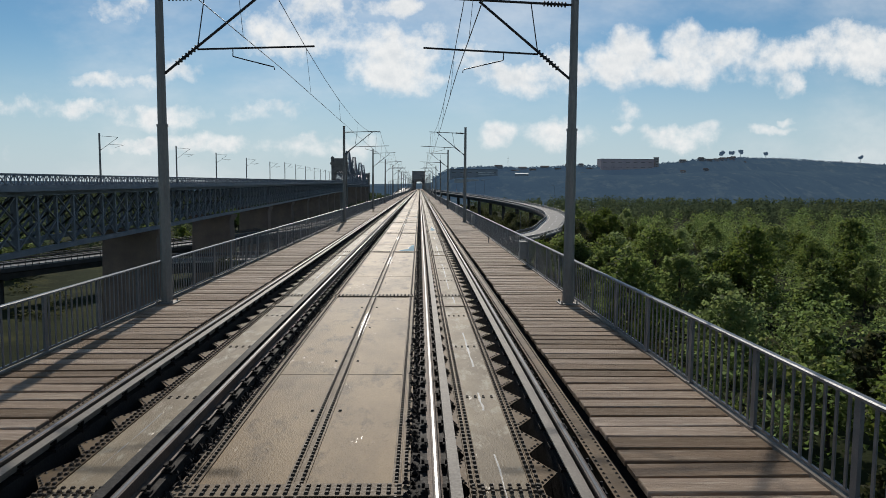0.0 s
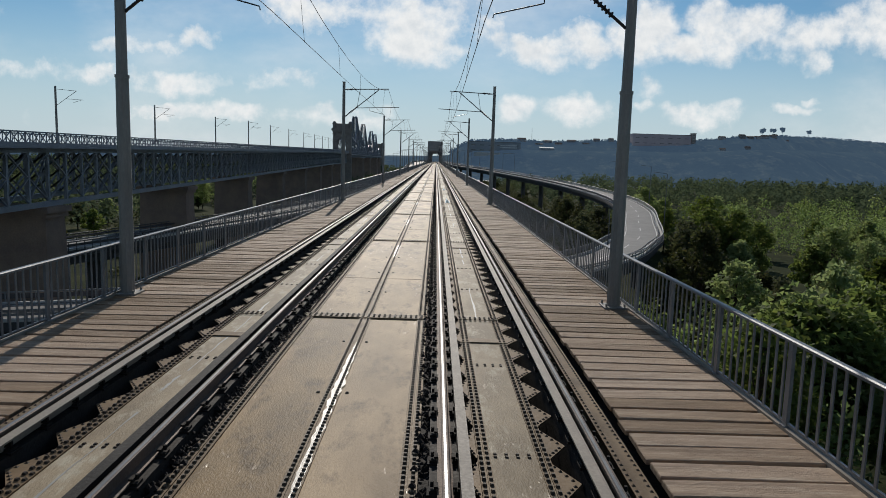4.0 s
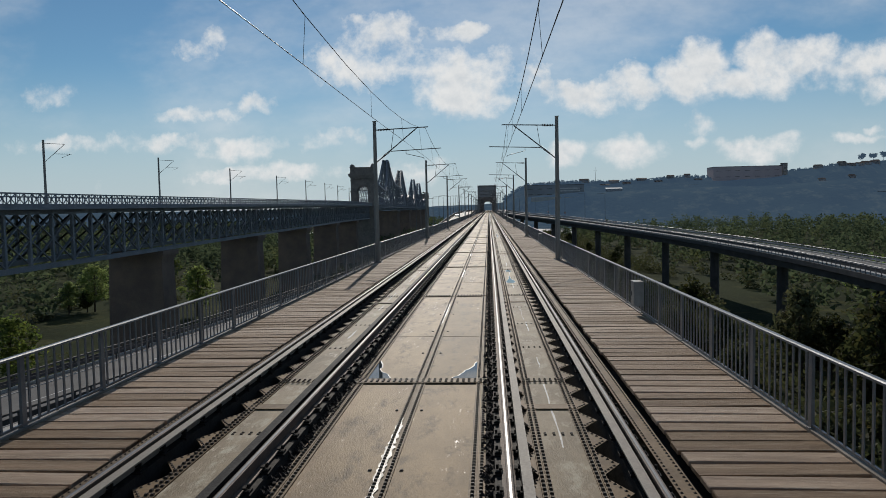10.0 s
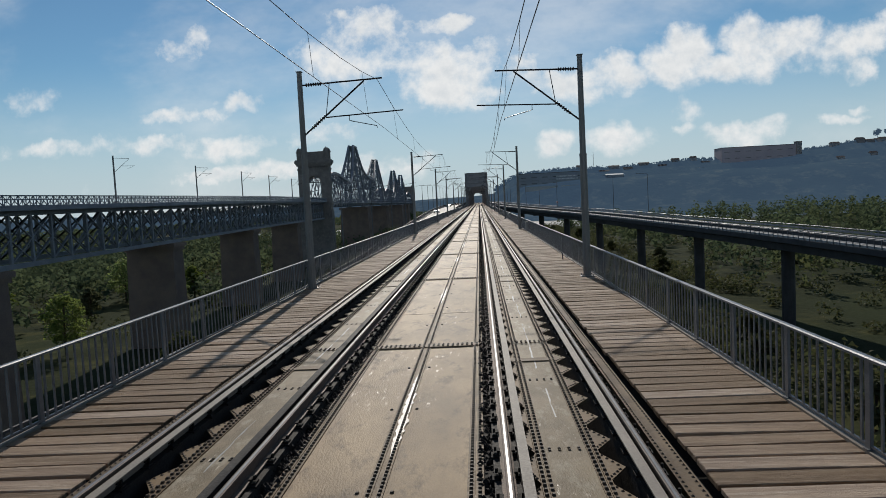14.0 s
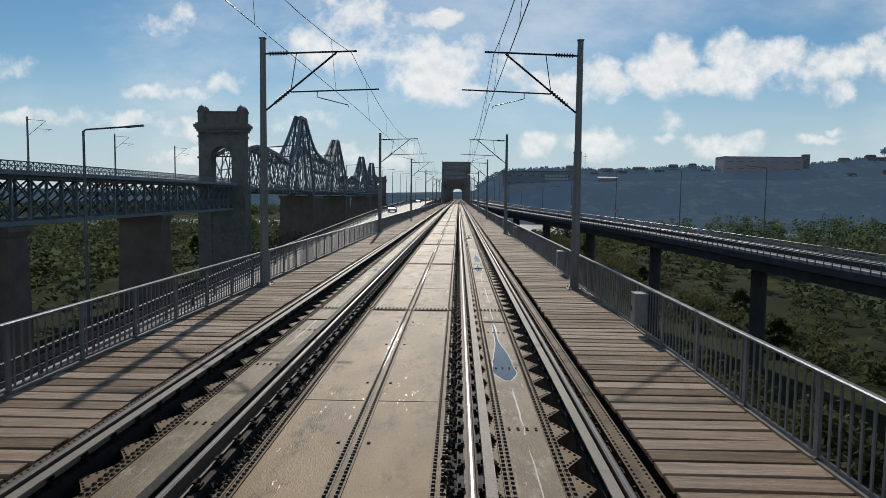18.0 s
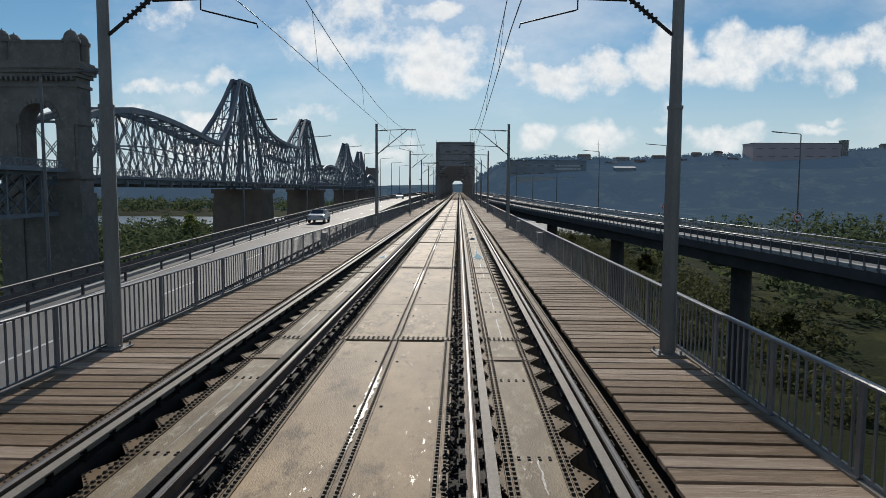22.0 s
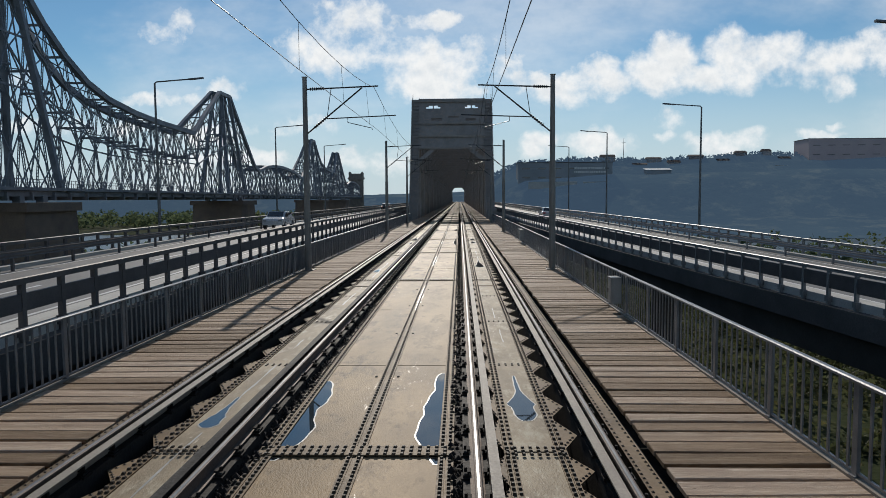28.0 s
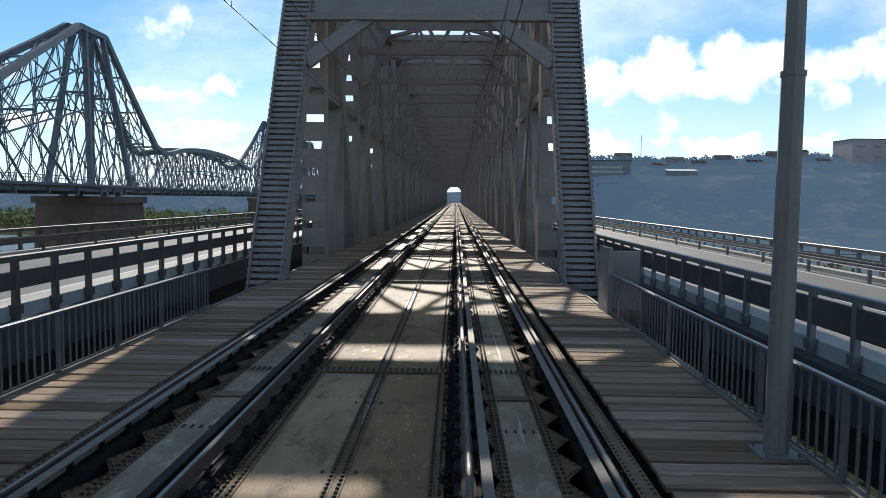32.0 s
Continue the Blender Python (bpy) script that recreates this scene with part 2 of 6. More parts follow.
# ---- materials ----
def material(name, base, second=None, rough=0.6, metal=0.0, scale=3.0, fine=40.0, bump=0.2, rnd=0.0, stretch=(1, 1, 1), spec=0.5,
             third=None, wet=0.0, island=False, dist=0.02, glint=0.0):
    m = bpy.data.materials.new(name)
    m.use_nodes = True
    t = m.node_tree
    p = t.nodes["Principled BSDF"]
    N, Lk = t.nodes.new, t.links.new
    tc = N("ShaderNodeTexCoord")
    mp = N("ShaderNodeMapping")
    mp.inputs["Scale"].default_value = stretch
    geo = N("ShaderNodeNewGeometry")
    Lk(geo.outputs["Position"], mp.inputs[0])

    def noise_(s, d, r=0.6):
        n = N("ShaderNodeTexNoise")
        n.inputs["Scale"].default_value, n.inputs["Detail"].default_value, n.inputs["Roughness"].default_value = s, d, r
        Lk(mp.outputs[0], n.inputs["Vector"])
        return n.outputs[0]

    def ramp(src, lo, hi, a=0.0, b=1.0):
        r = N("ShaderNodeMapRange")
        for i, v in ((1, lo), (2, hi), (3, a), (4, b)):
            r.inputs[i].default_value = v
        Lk(src, r.inputs[0])
        return r.outputs[0]

    def mix(f, a, b):
        x = N("ShaderNodeMix")
        x.data_type = "RGBA"
        if isinstance(f, float):
            x.inputs[0].default_value = f
        else:
            Lk(f, x.inputs[0])
        for i, v in ((6, a), (7, b)):
            if isinstance(v, tuple):
                x.inputs[i].default_value = (*v, 1)
            else:
                Lk(v, x.inputs[i])
        return x.outputs[2]

    big, small = noise_(scale, 5.0), noise_(fine, 3.0)
    second = second or tuple(c * 0.65 for c in base)
    col = mix(ramp(big, 0.36, 0.64), base, second)
    if third:
        col = mix(ramp(noise_(scale * 2.7, 6.0, 0.7), 0.52, 0.66), col, third)
    col = mix(ramp(small, 0.3, 0.7, 0.0, 0.35), col, tuple(c * 0.5 for c in base))
    if rnd:
        src = geo.outputs["Random Per Island"] if island else N("ShaderNodeObjectInfo").outputs["Random"]
        h = N("ShaderNodeHueSaturation")
        Lk(ramp(src, 0, 1, 1 - rnd, 1 + rnd), h.inputs["Value"])
        Lk(ramp(src, 0, 1, 1 + rnd * 0.4, 1 - rnd * 0.4), h.inputs["Saturation"])
        Lk(col, h.inputs["Color"])
        col = h.outputs[0]
    if glint:
        mp2 = N("ShaderNodeMapping")
        mp2.inputs["Scale"].default_value = (1.0, 0.22, 1.0)
        Lk(geo.outputs["Position"], mp2.inputs[0])
        streak = N("ShaderNodeTexNoise")
        streak.inputs["Scale"].default_value, streak.inputs["Detail"].default_value, streak.inputs["Roughness"].default_value = 13.0, 6.0, 0.72
        Lk(mp2.outputs[0], streak.inputs["Vector"])
        dots, where = ramp(streak.outputs[0], 0.6, 0.65), ramp(noise_(0.8, 3.0, 0.6), 0.53, 0.62)
        both_ = N("ShaderNodeMath")
        both_.operation = "MULTIPLY"
        Lk(dots, both_.inputs[0])
        Lk(where, both_.inputs[1])
        spots = both_.outputs[0]
        # glints of wet spots lightened into the colour; gloss is raised further down
        col = mix(spots, col, tuple(min(1, c * 1.25) for c in base))
    Lk(col, p.inputs["Base Color"])
    p.inputs["Metallic"].default_value = metal
    p.inputs["Specular IOR Level"].default_value = spec
    if wet:
        Lk(ramp(noise_(scale * 0.8, 4.0), 0.42, 0.62, rough, rough - wet), p.inputs["Roughness"])
    else:
        Lk(ramp(small, 0.3, 0.7, max(0.02, rough - 0.08), min(1, rough + 0.08)), p.inputs["Roughness"])
    if glint:
        rg = N("ShaderNodeMath")
        rg.operation = "MULTIPLY_ADD"
        Lk(spots, rg.inputs[0])
        rg.inputs[1].default_value = -glint
        rg.inputs[2].default_value = rough
        Lk(rg.outputs[0], p.inputs["Roughness"])
        sg = N("ShaderNodeMath")
        sg.operation = "MULTIPLY_ADD"
        Lk(spots, sg.inputs[0])
        sg.inputs[1].default_value, sg.inputs[2].default_value = 0.4, spec
        Lk(sg.outputs[0], p.inputs["Specular IOR Level"])
    if bump:
        b = N("ShaderNodeBump")
        b.inputs["Strength"].default_value, b.inputs["Distance"].default_value = bump, dist
        Lk(small, b.inputs["Height"])
        Lk(b.outputs[0], p.inputs["Normal"])
    return m


M_PLATE = material("deck_plate_steel", (.40, .277, .15), (.205, .14, .076), 0.56, 0.0, 0.9, 48, 0.35, third=(.12, .08, .044), rnd=0.24, spec=0.09, stretch=(1, .4, 1), glint=0.28)
M_TRACK = material("track_plate_steel", (.34, .27, .175), (.19, .145, .09), 0.58, 0.0, 1.6, 48, 0.35, third=(.41, .36, .265), rnd=0.2, spec=0.09, stretch=(1, .4, 1), glint=0.25)
M_STRIP = material("riveted_strip_steel", (.235, .162, .092), (.13, .09, .053), 0.6, 0.0, 1.5, 30, 0.07, rnd=0.1, spec=0.1)
M_RIVET = material("rivet_steel", (.085, .066, .047), (.05, .039, .029), 0.6, 0.0, 2, 30, 0.1, spec=0.14)
M_DARK = material("oily_girder_steel", (.036, .032, .029), (.02, .018, .017), 0.7, 0.0, 2, 25, 0.3, spec=0.12)
M_CLIP = material("fastening_iron", (.026, .022, .02), (.015, .013, .012), 0.75, 0.0, 3, 40, 0.3, spec=0.12)
M_RAILTOP = material("polished_rail_steel", (.2, .195, .19), (.15, .145, .14), 0.36, 1.0, 2, 60, 0.03)
M_RAILSIDE = material("rusty_rail_steel", (.13, .085, .06), (.08, .06, .05), 0.7, 0.2, 2, 40, 0.25)
M_GUARD = material("guard_angle_steel", (.225, .19, .15), (.16, .135, .108), 0.68, 0.0, 2, 30, 0.05)
M_WOOD = material("weathered_planks", (.385, .278, .19), (.225, .158, .107), 0.68, 0, 1.6, 24, 0.8, rnd=0.42, stretch=(.3, 4, 1), third=(.44, .345, .25), spec=0.1)
M_WOODI = material("weathered_planks_far", (.385, .278, .19), (.225, .158, .107), 0.68, 0, 1.6, 24, 0.8, rnd=0.42, stretch=(.3, 4, 1), third=(.44, .345, .25), island=True, spec=0.1)
M_RAILING = material("grey_painted_railing", (.19, .195, .205), (.13, .133, .14), 0.4, 0.3, 2, 50, 0.1)
M_MAST = material("grey_mast_steel", (.27, .255, .235), (.19, .18, .165), 0.5, 0.3, 1.2, 30, 0.15, stretch=(1, 1, .3))
M_TUBE = material("dark_bracket_tube", (.05, .052, .056), (.035, .036, .04), 0.5, 0.5, 2, 30, 0.1)
M_WIRE = material("contact_wire_copper", (.06, .06, .062), (.04, .04, .042), 0.45, 0.8, 2, 30, 0.0)
M_BOX = material("grey_cabinet_paint", (.33, .33, .32), (.25, .25, .24), 0.45, 0.2, 3, 50, 0.1)
M_CONC = material("road_concrete", (.10, .095, .092), (.07, .067, .066), 0.85, 0, 0.5, 15, 0.3, spec=0.2)
M_KERB = material("pale_kerb_concrete", (.5, .49, .46), (.4, .39, .37), 0.8, 0, 0.8, 20, 0.25, spec=0.2)
M_ASPH = material("road_asphalt", (.165, .16, .155), (.12, .117, .114), 0.68, 0, 0.35, 30, 0.2, spec=0.3)
M_PAINT = material("white_road_paint", (.62, .62, .6), (.5, .5, .48), 0.6, 0, 2, 30, 0.1)
M_GALV = material("galvanised_barrier", (.25, .25, .255), (.18, .182, .19), 0.5, 0.5, 1.5, 40, 0.08)
M_BARL = material("brown_grey_barrier_paint", (.125, .112, .108), (.085, .077, .075), 0.62, 0.1, 1.5, 40, 0.08, spec=0.3)
M_BAND = material("dark_barrier_sheet", (.105, .092, .09), (.07, .062, .062), 0.6, 0.0, 1.5, 30, 0.05, spec=0.3)
# blue tint in the steel colour stands in for air haze before the bridge
M_OLD = material("old_bridge_steel", (.225, .245, .275), (.165, .183, .21), 0.62, 0.2, 0.4, 12, 0.1)
M_STONE = material("dark_rubble_stone", (.27, .24, .215), (.19, .17, .155), 0.88, 0, 0.35, 6, 0.6, third=(.31, .28, .25), dist=0.06, spec=0.1)
M_BRICK = material("brown_pier_masonry", (.27, .20, .155), (.2, .15, .125), 0.88, 0, 0.3, 6, 0.6, dist=0.06, spec=0.1)
M_TRUSS = material("brown_grey_truss_paint", (.31, .285, .265), (.235, .215, .2), 0.55, 0.0, 0.8, 20, 0.15, third=(.36, .29, .24))
M_LAMP = material("lamp_post_steel", (.16, .165, .17), (.12, .12, .125), 0.45, 0.4, 2, 30, 0.05)
M_GRASS = material("meadow_and_scrub", (.04, .05, .022), (.024, .03, .015), 0.95, 0, 0.03, 1.2, 0.6, third=(.075, .076, .03), dist=0.3, spec=0.03)
M_LEAF = material("tree_leaves", (.12, .155, .045), (.078, .11, .034), 0.7, 0, 0.4, 4, 0.0, rnd=0.45, third=(.165, .17, .045), spec=0.2)
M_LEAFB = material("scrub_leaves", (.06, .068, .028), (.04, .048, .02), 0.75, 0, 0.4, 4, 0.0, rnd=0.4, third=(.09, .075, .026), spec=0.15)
M_YOUNG = material("young_wood_leaves", (.125, .168, .05), (.08, .118, .038), 0.75, 0, 0.05, 1.5, 0.0, rnd=0.35, third=(.17, .18, .05), spec=0.12, island=True)
M_BARK = material("tree_bark", (.10, .08, .06), (.07, .055, .045), 0.9, 0, 2, 20, 0.5, spec=0.1)
M_SIGN = material("white_sign_face", (.7, .7, .68), (.6, .6, .58), 0.5, 0, 2, 20, 0.0)
M_BLACK = material("black_rubber", (.02, .02, .02), (.015, .015, .015), 0.6, 0, 2, 20, 0.0)
M_RED = material("red_sign_paint", (.5, .04, .03), (.4, .03, .03), 0.5, 0, 2, 20, 0.0)
M_CARW = material("silver_car_paint", (.55, .55, .55), (.5, .5, .5), 0.25, 0.3, 2, 20, 0.0)
M_CARB = material("dark_car_paint", (.06, .065, .075), (.05, .055, .06), 0.25, 0.3, 2, 20, 0.0)
M_GLASS = material("dark_window_glass", (.03, .035, .04), (.025, .03, .035), 0.08, 0, 2, 20, 0.0, spec=0.8)
M_WALL = material("pale_house_wall", (.34, .31, .3), (.27, .25, .24), 0.8, 0, 0.2, 4, 0.1, rnd=0.25, spec=0.05)
M_CREST = material("reddish_grey_render", (.5, .41, .41), (.42, .345, .35), 0.85, 0, 0.05, 1, 0.1, spec=0.05)
M_GREYW = material("blue_grey_render", (.3, .32, .34), (.24, .26, .275), 0.85, 0, 0.05, 1, 0.1, spec=0.05)
M_ROOF = material("house_roof_tiles", (.12, .095, .085), (.09, .075, .07), 0.8, 0, 0.3, 4, 0.1, rnd=0.2, spec=0.1)
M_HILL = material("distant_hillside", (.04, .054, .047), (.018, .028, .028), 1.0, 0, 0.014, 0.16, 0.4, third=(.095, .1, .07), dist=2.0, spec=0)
M_FARWOOD = material("distant_woods", (.085, .108, .055), (.052, .072, .044), 1.0, 0, 0.012, 0.4, 0.6, third=(.10, .11, .045), dist=1.0, spec=0.02)
for leaf in (M_LEAF, M_LEAFB, M_FARWOOD, M_YOUNG):
    lt = leaf.node_tree
    pr = lt.nodes["Principled BSDF"]
    tr, mx = lt.nodes.new("ShaderNodeBsdfTranslucent"), lt.nodes.new("ShaderNodeMixShader")
    bright = lt.nodes.new("ShaderNodeHueSaturation")
    bright.inputs["Value"].default_value = 2.2 if leaf in (M_LEAF, M_YOUNG) else 1.8
    lt.links.new(pr.inputs["Base Color"].links[0].from_socket, bright.inputs["Color"])
    lt.links.new(bright.outputs[0], tr.inputs[0])
    mx.inputs[0].default_value = 0.55 if leaf in (M_LEAF, M_YOUNG) else 0.4
    lt.links.new(pr.outputs[0], mx.inputs[1])
    lt.links.new(tr.outputs[0], mx.inputs[2])
    lt.links.new(mx.outputs[0], lt.nodes["Material Output"].inputs[0])



def plain(name, base, rough, trans=0.0, ior=1.33, emit=None, strength=0.0, spec=0.5):
    m = bpy.data.materials.new(name)
    m.use_nodes = True
    p = m.node_tree.nodes["Principled BSDF"]
    p.inputs["Base Color"].default_value = (*base, 1)
    p.inputs["Roughness"].default_value = rough
    p.inputs["IOR"].default_value = ior
    p.inputs["Specular IOR Level"].default_value = spec
    p.inputs["Transmission Weight"].default_value = trans
    if emit:
        p.inputs["Emission Color"].default_value = (*emit, 1)
        p.inputs["Emission Strength"].default_value = strength
    return m


M_PUDDLE = plain("rain_water", (.022, .03, .036), 0.02, ior=1.5, spec=1.0)
M_WET = material("wet_steel_film", (.2, .165, .12), (.14, .115, .085), 0.46, 0, 6, 60, 0.35, spec=1.0, wet=0.12)
# pale colour imitates sun glare on puddle edges; also serves the dried trickles
M_RIM = material("wet_silt_rim", (.40, .37, .32), (.26, .24, .2), 0.34, 0, 3, 30, 0.1)
M_RIVER = material("river_water", (.05, .07, .075), (.04, .06, .065), 0.34, 0, 0.05, 0.8, 0.6, spec=0.35, dist=0.4)
# blue emission on the hill material imitates haze in the air
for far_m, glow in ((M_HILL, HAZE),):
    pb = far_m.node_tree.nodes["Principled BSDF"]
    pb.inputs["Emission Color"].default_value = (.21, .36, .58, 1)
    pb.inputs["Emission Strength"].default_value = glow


# ---- building helpers ----
class MB:
    """Collects vertices and faces for one mesh."""

    def __init__(self):
        self.v, self.f = [], []

    def poly(self, pts, faces):
        o = len(self.v)
        self.v.extend(pts)
        self.f.extend([tuple(o + i for i in f) for f in faces])

    def box(self, x0, x1, y0, y1, z0, z1):
        self.poly([(x0, y0, z0), (x1, y0, z0), (x1, y1, z0), (x0, y1, z0), (x0, y0, z1), (x1, y0, z1), (x1, y1, z1), (x0, y1, z1)],
                  [(3, 2, 1, 0), (4, 5, 6, 7), (0, 1, 5, 4), (1, 2, 6, 5), (2, 3, 7, 6), (3, 0, 4, 7)])

    def beam(self, a, b, w, h, up=(0, 0, 1)):
        a, b = Vector(a), Vector(b)
        d = (b - a).normalized()
        s = d.cross(Vector(up))
        if s.length < 1e-4:
            s = d.cross(Vector((1, 0, 0)))
        s.normalize()
        u = s.cross(d)
        s, u = s * w / 2, u * h / 2
        self.poly([tuple(p) for p in (a - s - u, a + s - u, a + s + u, a - s + u, b - s - u, b + s - u, b + s + u, b - s + u)],
                  [(3, 2, 1, 0), (4, 5, 6, 7), (0, 1, 5, 4), (1, 2, 6, 5), (2, 3, 7, 6), (3, 0, 4, 7)])

    def tube(self, pts, r, n=6, r2=None, cap=True):
        pts = [Vector(p) for p in pts]
        o = len(self.v)
        prev = None
        for i, p in enumerate(pts):
            d = (pts[min(i + 1, len(pts) - 1)] - pts[max(i - 1, 0)]).normalized()
            s = d.cross(Vector((0, 0, 1)))
            if s.length < 1e-3:
                s = Vector((1, 0, 0)) if prev is None else prev
            s.normalize()
            prev = s
            u = s.cross(d)
            rr = r if r2 is None else r + (r2 - r) * i / (len(pts) - 1)
            for k in range(n):
                a = 2 * math.pi * k / n
                self.v.append(tuple(p + s * math.cos(a) * rr + u * math.sin(a) * rr))
        for i in range(len(pts) - 1):
            for k in range(n):
                k2 = (k + 1) % n
                self.f.append((o + i * n + k, o + i * n + k2, o + (i + 1) * n + k2, o + (i + 1) * n + k))
        if cap:
            self.f.append(tuple(o + k for k in reversed(range(n))))
            self.f.append(tuple(o + (len(pts) - 1) * n + k for k in range(n)))

    def sweep(self, profile, path, close=True):
        """A closed cross profile (sideways, up) along a path of (x, y, z, sideways x, sideways y)."""
        o, n = len(self.v), len(profile)
        for x, y, z, sx, sy in path:
            for a, b in profile:
                self.v.append((x + sx * a, y + sy * a, z + b))
        for i in range(len(path) - 1):
            for k in range(n if close else n - 1):
                k2 = (k + 1) % n
                self.f.append((o + i * n + k, o + (i + 1) * n + k, o + (i + 1) * n + k2, o + i * n + k2))
        if close:
            self.f.append(tuple(o + k for k in range(n)))
            self.f.append(tuple(o + (len(path) - 1) * n + k for k in reversed(range(n))))

    def discs(self, a, b, r, n, ribs):
        """A ribbed insulator from a to b as one closed piece."""
        a, b = Vector(a), Vector(b)
        o = len(self.v)
        d = (b - a).normalized()
        s_ = d.cross(Vector((0, 1, 0))).normalized()
        u = s_.cross(d)
        rows = [.3] + [x for _ in range(ribs) for x in (1.0, 1.0, .35, .35)]
        for i, k in enumerate(rows):
            p = a.lerp(b, i / (len(rows) - 1))
            for j in range(n):
                g = 2 * math.pi * j / n
                self.v.append(tuple(p + (s_ * math.cos(g) + u * math.sin(g)) * r * k))
        for i in range(len(rows) - 1):
            for j in range(n):
                j2 = (j + 1) % n
                self.f.append((o + i * n + j, o + i * n + j2, o + (i + 1) * n + j2, o + (i + 1) * n + j))

    def mesh(self, name, mat, smooth=False):
        me = bpy.data.meshes.new(name)
        me.from_pydata(self.v, [], self.f)
        me.materials.append(mat)
        if smooth:
            me.polygons.foreach_set("use_smooth", [True] * len(me.polygons))
        me.update()
        return me


def part(name, src, mat, parent, label="", at=None, smooth=False, kind=""):
    """One mesh object under a thing or a part; src is an MB or a mesh."""
    me = src.mesh(name, mat, smooth) if isinstance(src, MB) else src
    ob = new(name, me)
    ob.parent = parent
    if at is not None:
        ob.matrix_basis = at
    if label:
        ob["label"] = label
    if kind:
        ob["kind"] = kind
    return ob


def thing(name, label, category, group="", kind="", at=None):
    ob = new(name)
    if at is not None:
        ob.matrix_basis = at
    return tagged(ob, label, category, group, kind)


def T(x, y, z):
    return Matrix.Translation((x, y, z))


rng = random.Random(7)

# ---- the railway deck ----
RAIL_X = (-2.95, -1.445, 1.445, 2.95)
DECK0, NEAR1, DECK1 = -26.0, 738.0, 1235.0
# transverse joints of the deck plates, bay by bay
JOINTS = [DECK0]
for a, b in ((-26.0, 6.8), (6.8, 19.4), (19.4, 32.7), (32.7, 72.9), (72.9, 85.1), (85.1, 161.3), (161.3, 173.7), (173.7, 200.7), (200.7, 213.3),
             (213.3, 285.9), (285.9, 300.6), (300.6, 441.9), (441.9, 458.1), (458.1, 483.6), (483.6, 549.0), (549.0, 601.5), (601.5, 619.2), (619.2, NEAR1)):
    n = max(1, round((b - a) / 12.9))
    JOINTS += [a + (b - a) * (i + 1) / n for i in range(n)]
BAY = 12.9
PZ = -0.30

deck = thing("bridge_deck", "riveted tan steel deck plates of a railway bridge", "bridge deck", kind="structure")


def plate_mesh(x0, x1, bev=0.012, z=PZ, th=0.02):
    mb = MB()
    y0, y1 = 0.012, BAY - 0.012
    mb.poly([(x0, y0, z - th), (x1, y0, z - th), (x1, y1, z - th), (x0, y1, z - th),
             (x0 + bev, y0 + bev, z), (x1 - bev, y0 + bev, z), (x1 - bev, y1 - bev, z), (x0 + bev, y1 - bev, z)],
            [(3, 2, 1, 0), (4, 5, 6, 7), (0, 1, 5, 4), (1, 2, 6, 5), (2, 3, 7, 6), (3, 0, 4, 7)])
    return mb


def rivet(mb, x, y, z, r=0.022, h=0.024):
    q = r * 0.62
    mb.poly([(x - r, y - r, z), (x + r, y - r, z), (x + r, y + r, z), (x - r, y + r, z),
             (x - q, y - q, z + h), (x + q, y - q, z + h), (x + q, y + q, z + h), (x - q, y + q, z + h)],
            [(4, 5, 6, 7), (0, 1, 5, 4), (1, 2, 6, 5), (2, 3, 7, 6), (3, 0, 4, 7)])


def small_rivet(mb, x, y, z, r=0.018, h=0.018):
    mb.poly([(x - r, y - r, z), (x + r, y - r, z), (x + r, y + r, z), (x - r, y + r, z), (x, y, z + h)], [(0, 1, 4), (1, 2, 4), (2, 3, 4), (3, 0, 4)])


def rivet_row(mb, x, z, y0=0.06, y1=BAY - 0.06, step=0.105, head=rivet):
    n = int((y1 - y0) / step)
    for i in range(n + 1):
        head(mb, x, y0 + i * step, z)


plate_c = [plate_mesh(-1.17, -0.012).mesh("plate", M_PLATE), plate_mesh(-0.012, 1.17).mesh("plate", M_PLATE)]
plate_t = [plate_mesh(-2.54, -1.80).mesh("track_plate", M_TRACK), plate_mesh(1.80, 2.54).mesh("track_plate", M_TRACK)]
# centre cover: two flat bars with a groove between
mb = MB()
for s in (-1, 1):
    mb.box(min(s * .022, s * .105), max(s * .022, s * .105), 0.02, BAY - .02, PZ - .004, PZ + .016)
mb.box(-.022, .022, 0.02, BAY - .02, PZ - .004, PZ + .006)
cover = mb.mesh("cover_strip", M_STRIP)
edge_bars = []
for x0, x1 in ((-1.185, -1.0), (1.0, 1.185), (-2.56, -2.43), (-1.93, -1.80), (1.80, 1.93), (2.43, 2.56)):
    mb = MB()
    mid = (x0 + x1) / 2
    mb.box(x0, mid - .006, 0, BAY, PZ - .006, PZ + .014)
    mb.box(mid + .006, x1, 0, BAY, PZ - .006, PZ + .018)
    edge_bars.append(mb.mesh("edge_strip", M_STRIP))
mb = MB()
mb.box(-1.19, 1.19, -.17, .12, PZ + .017, PZ + .032)
mb.box(-1.19, 1.19, -.20, -.17, PZ - .03, PZ + .005)
joint_c = mb.mesh("joint_strip", M_STRIP)
joint_t = []
for s in (-1, 1):
    mb = MB()
    mb.box(s * 2.17 - .40, s * 2.17 + .40, -.15, .10, PZ + .012, PZ + .024)
    joint_t.append(mb.mesh("joint_strip", M_STRIP))
mb = MB()
mb.box(-1.0, 1.0, -.008, .008, PZ - .002, PZ + .006)
weld = mb.mesh("weld_seam", M_STRIP)
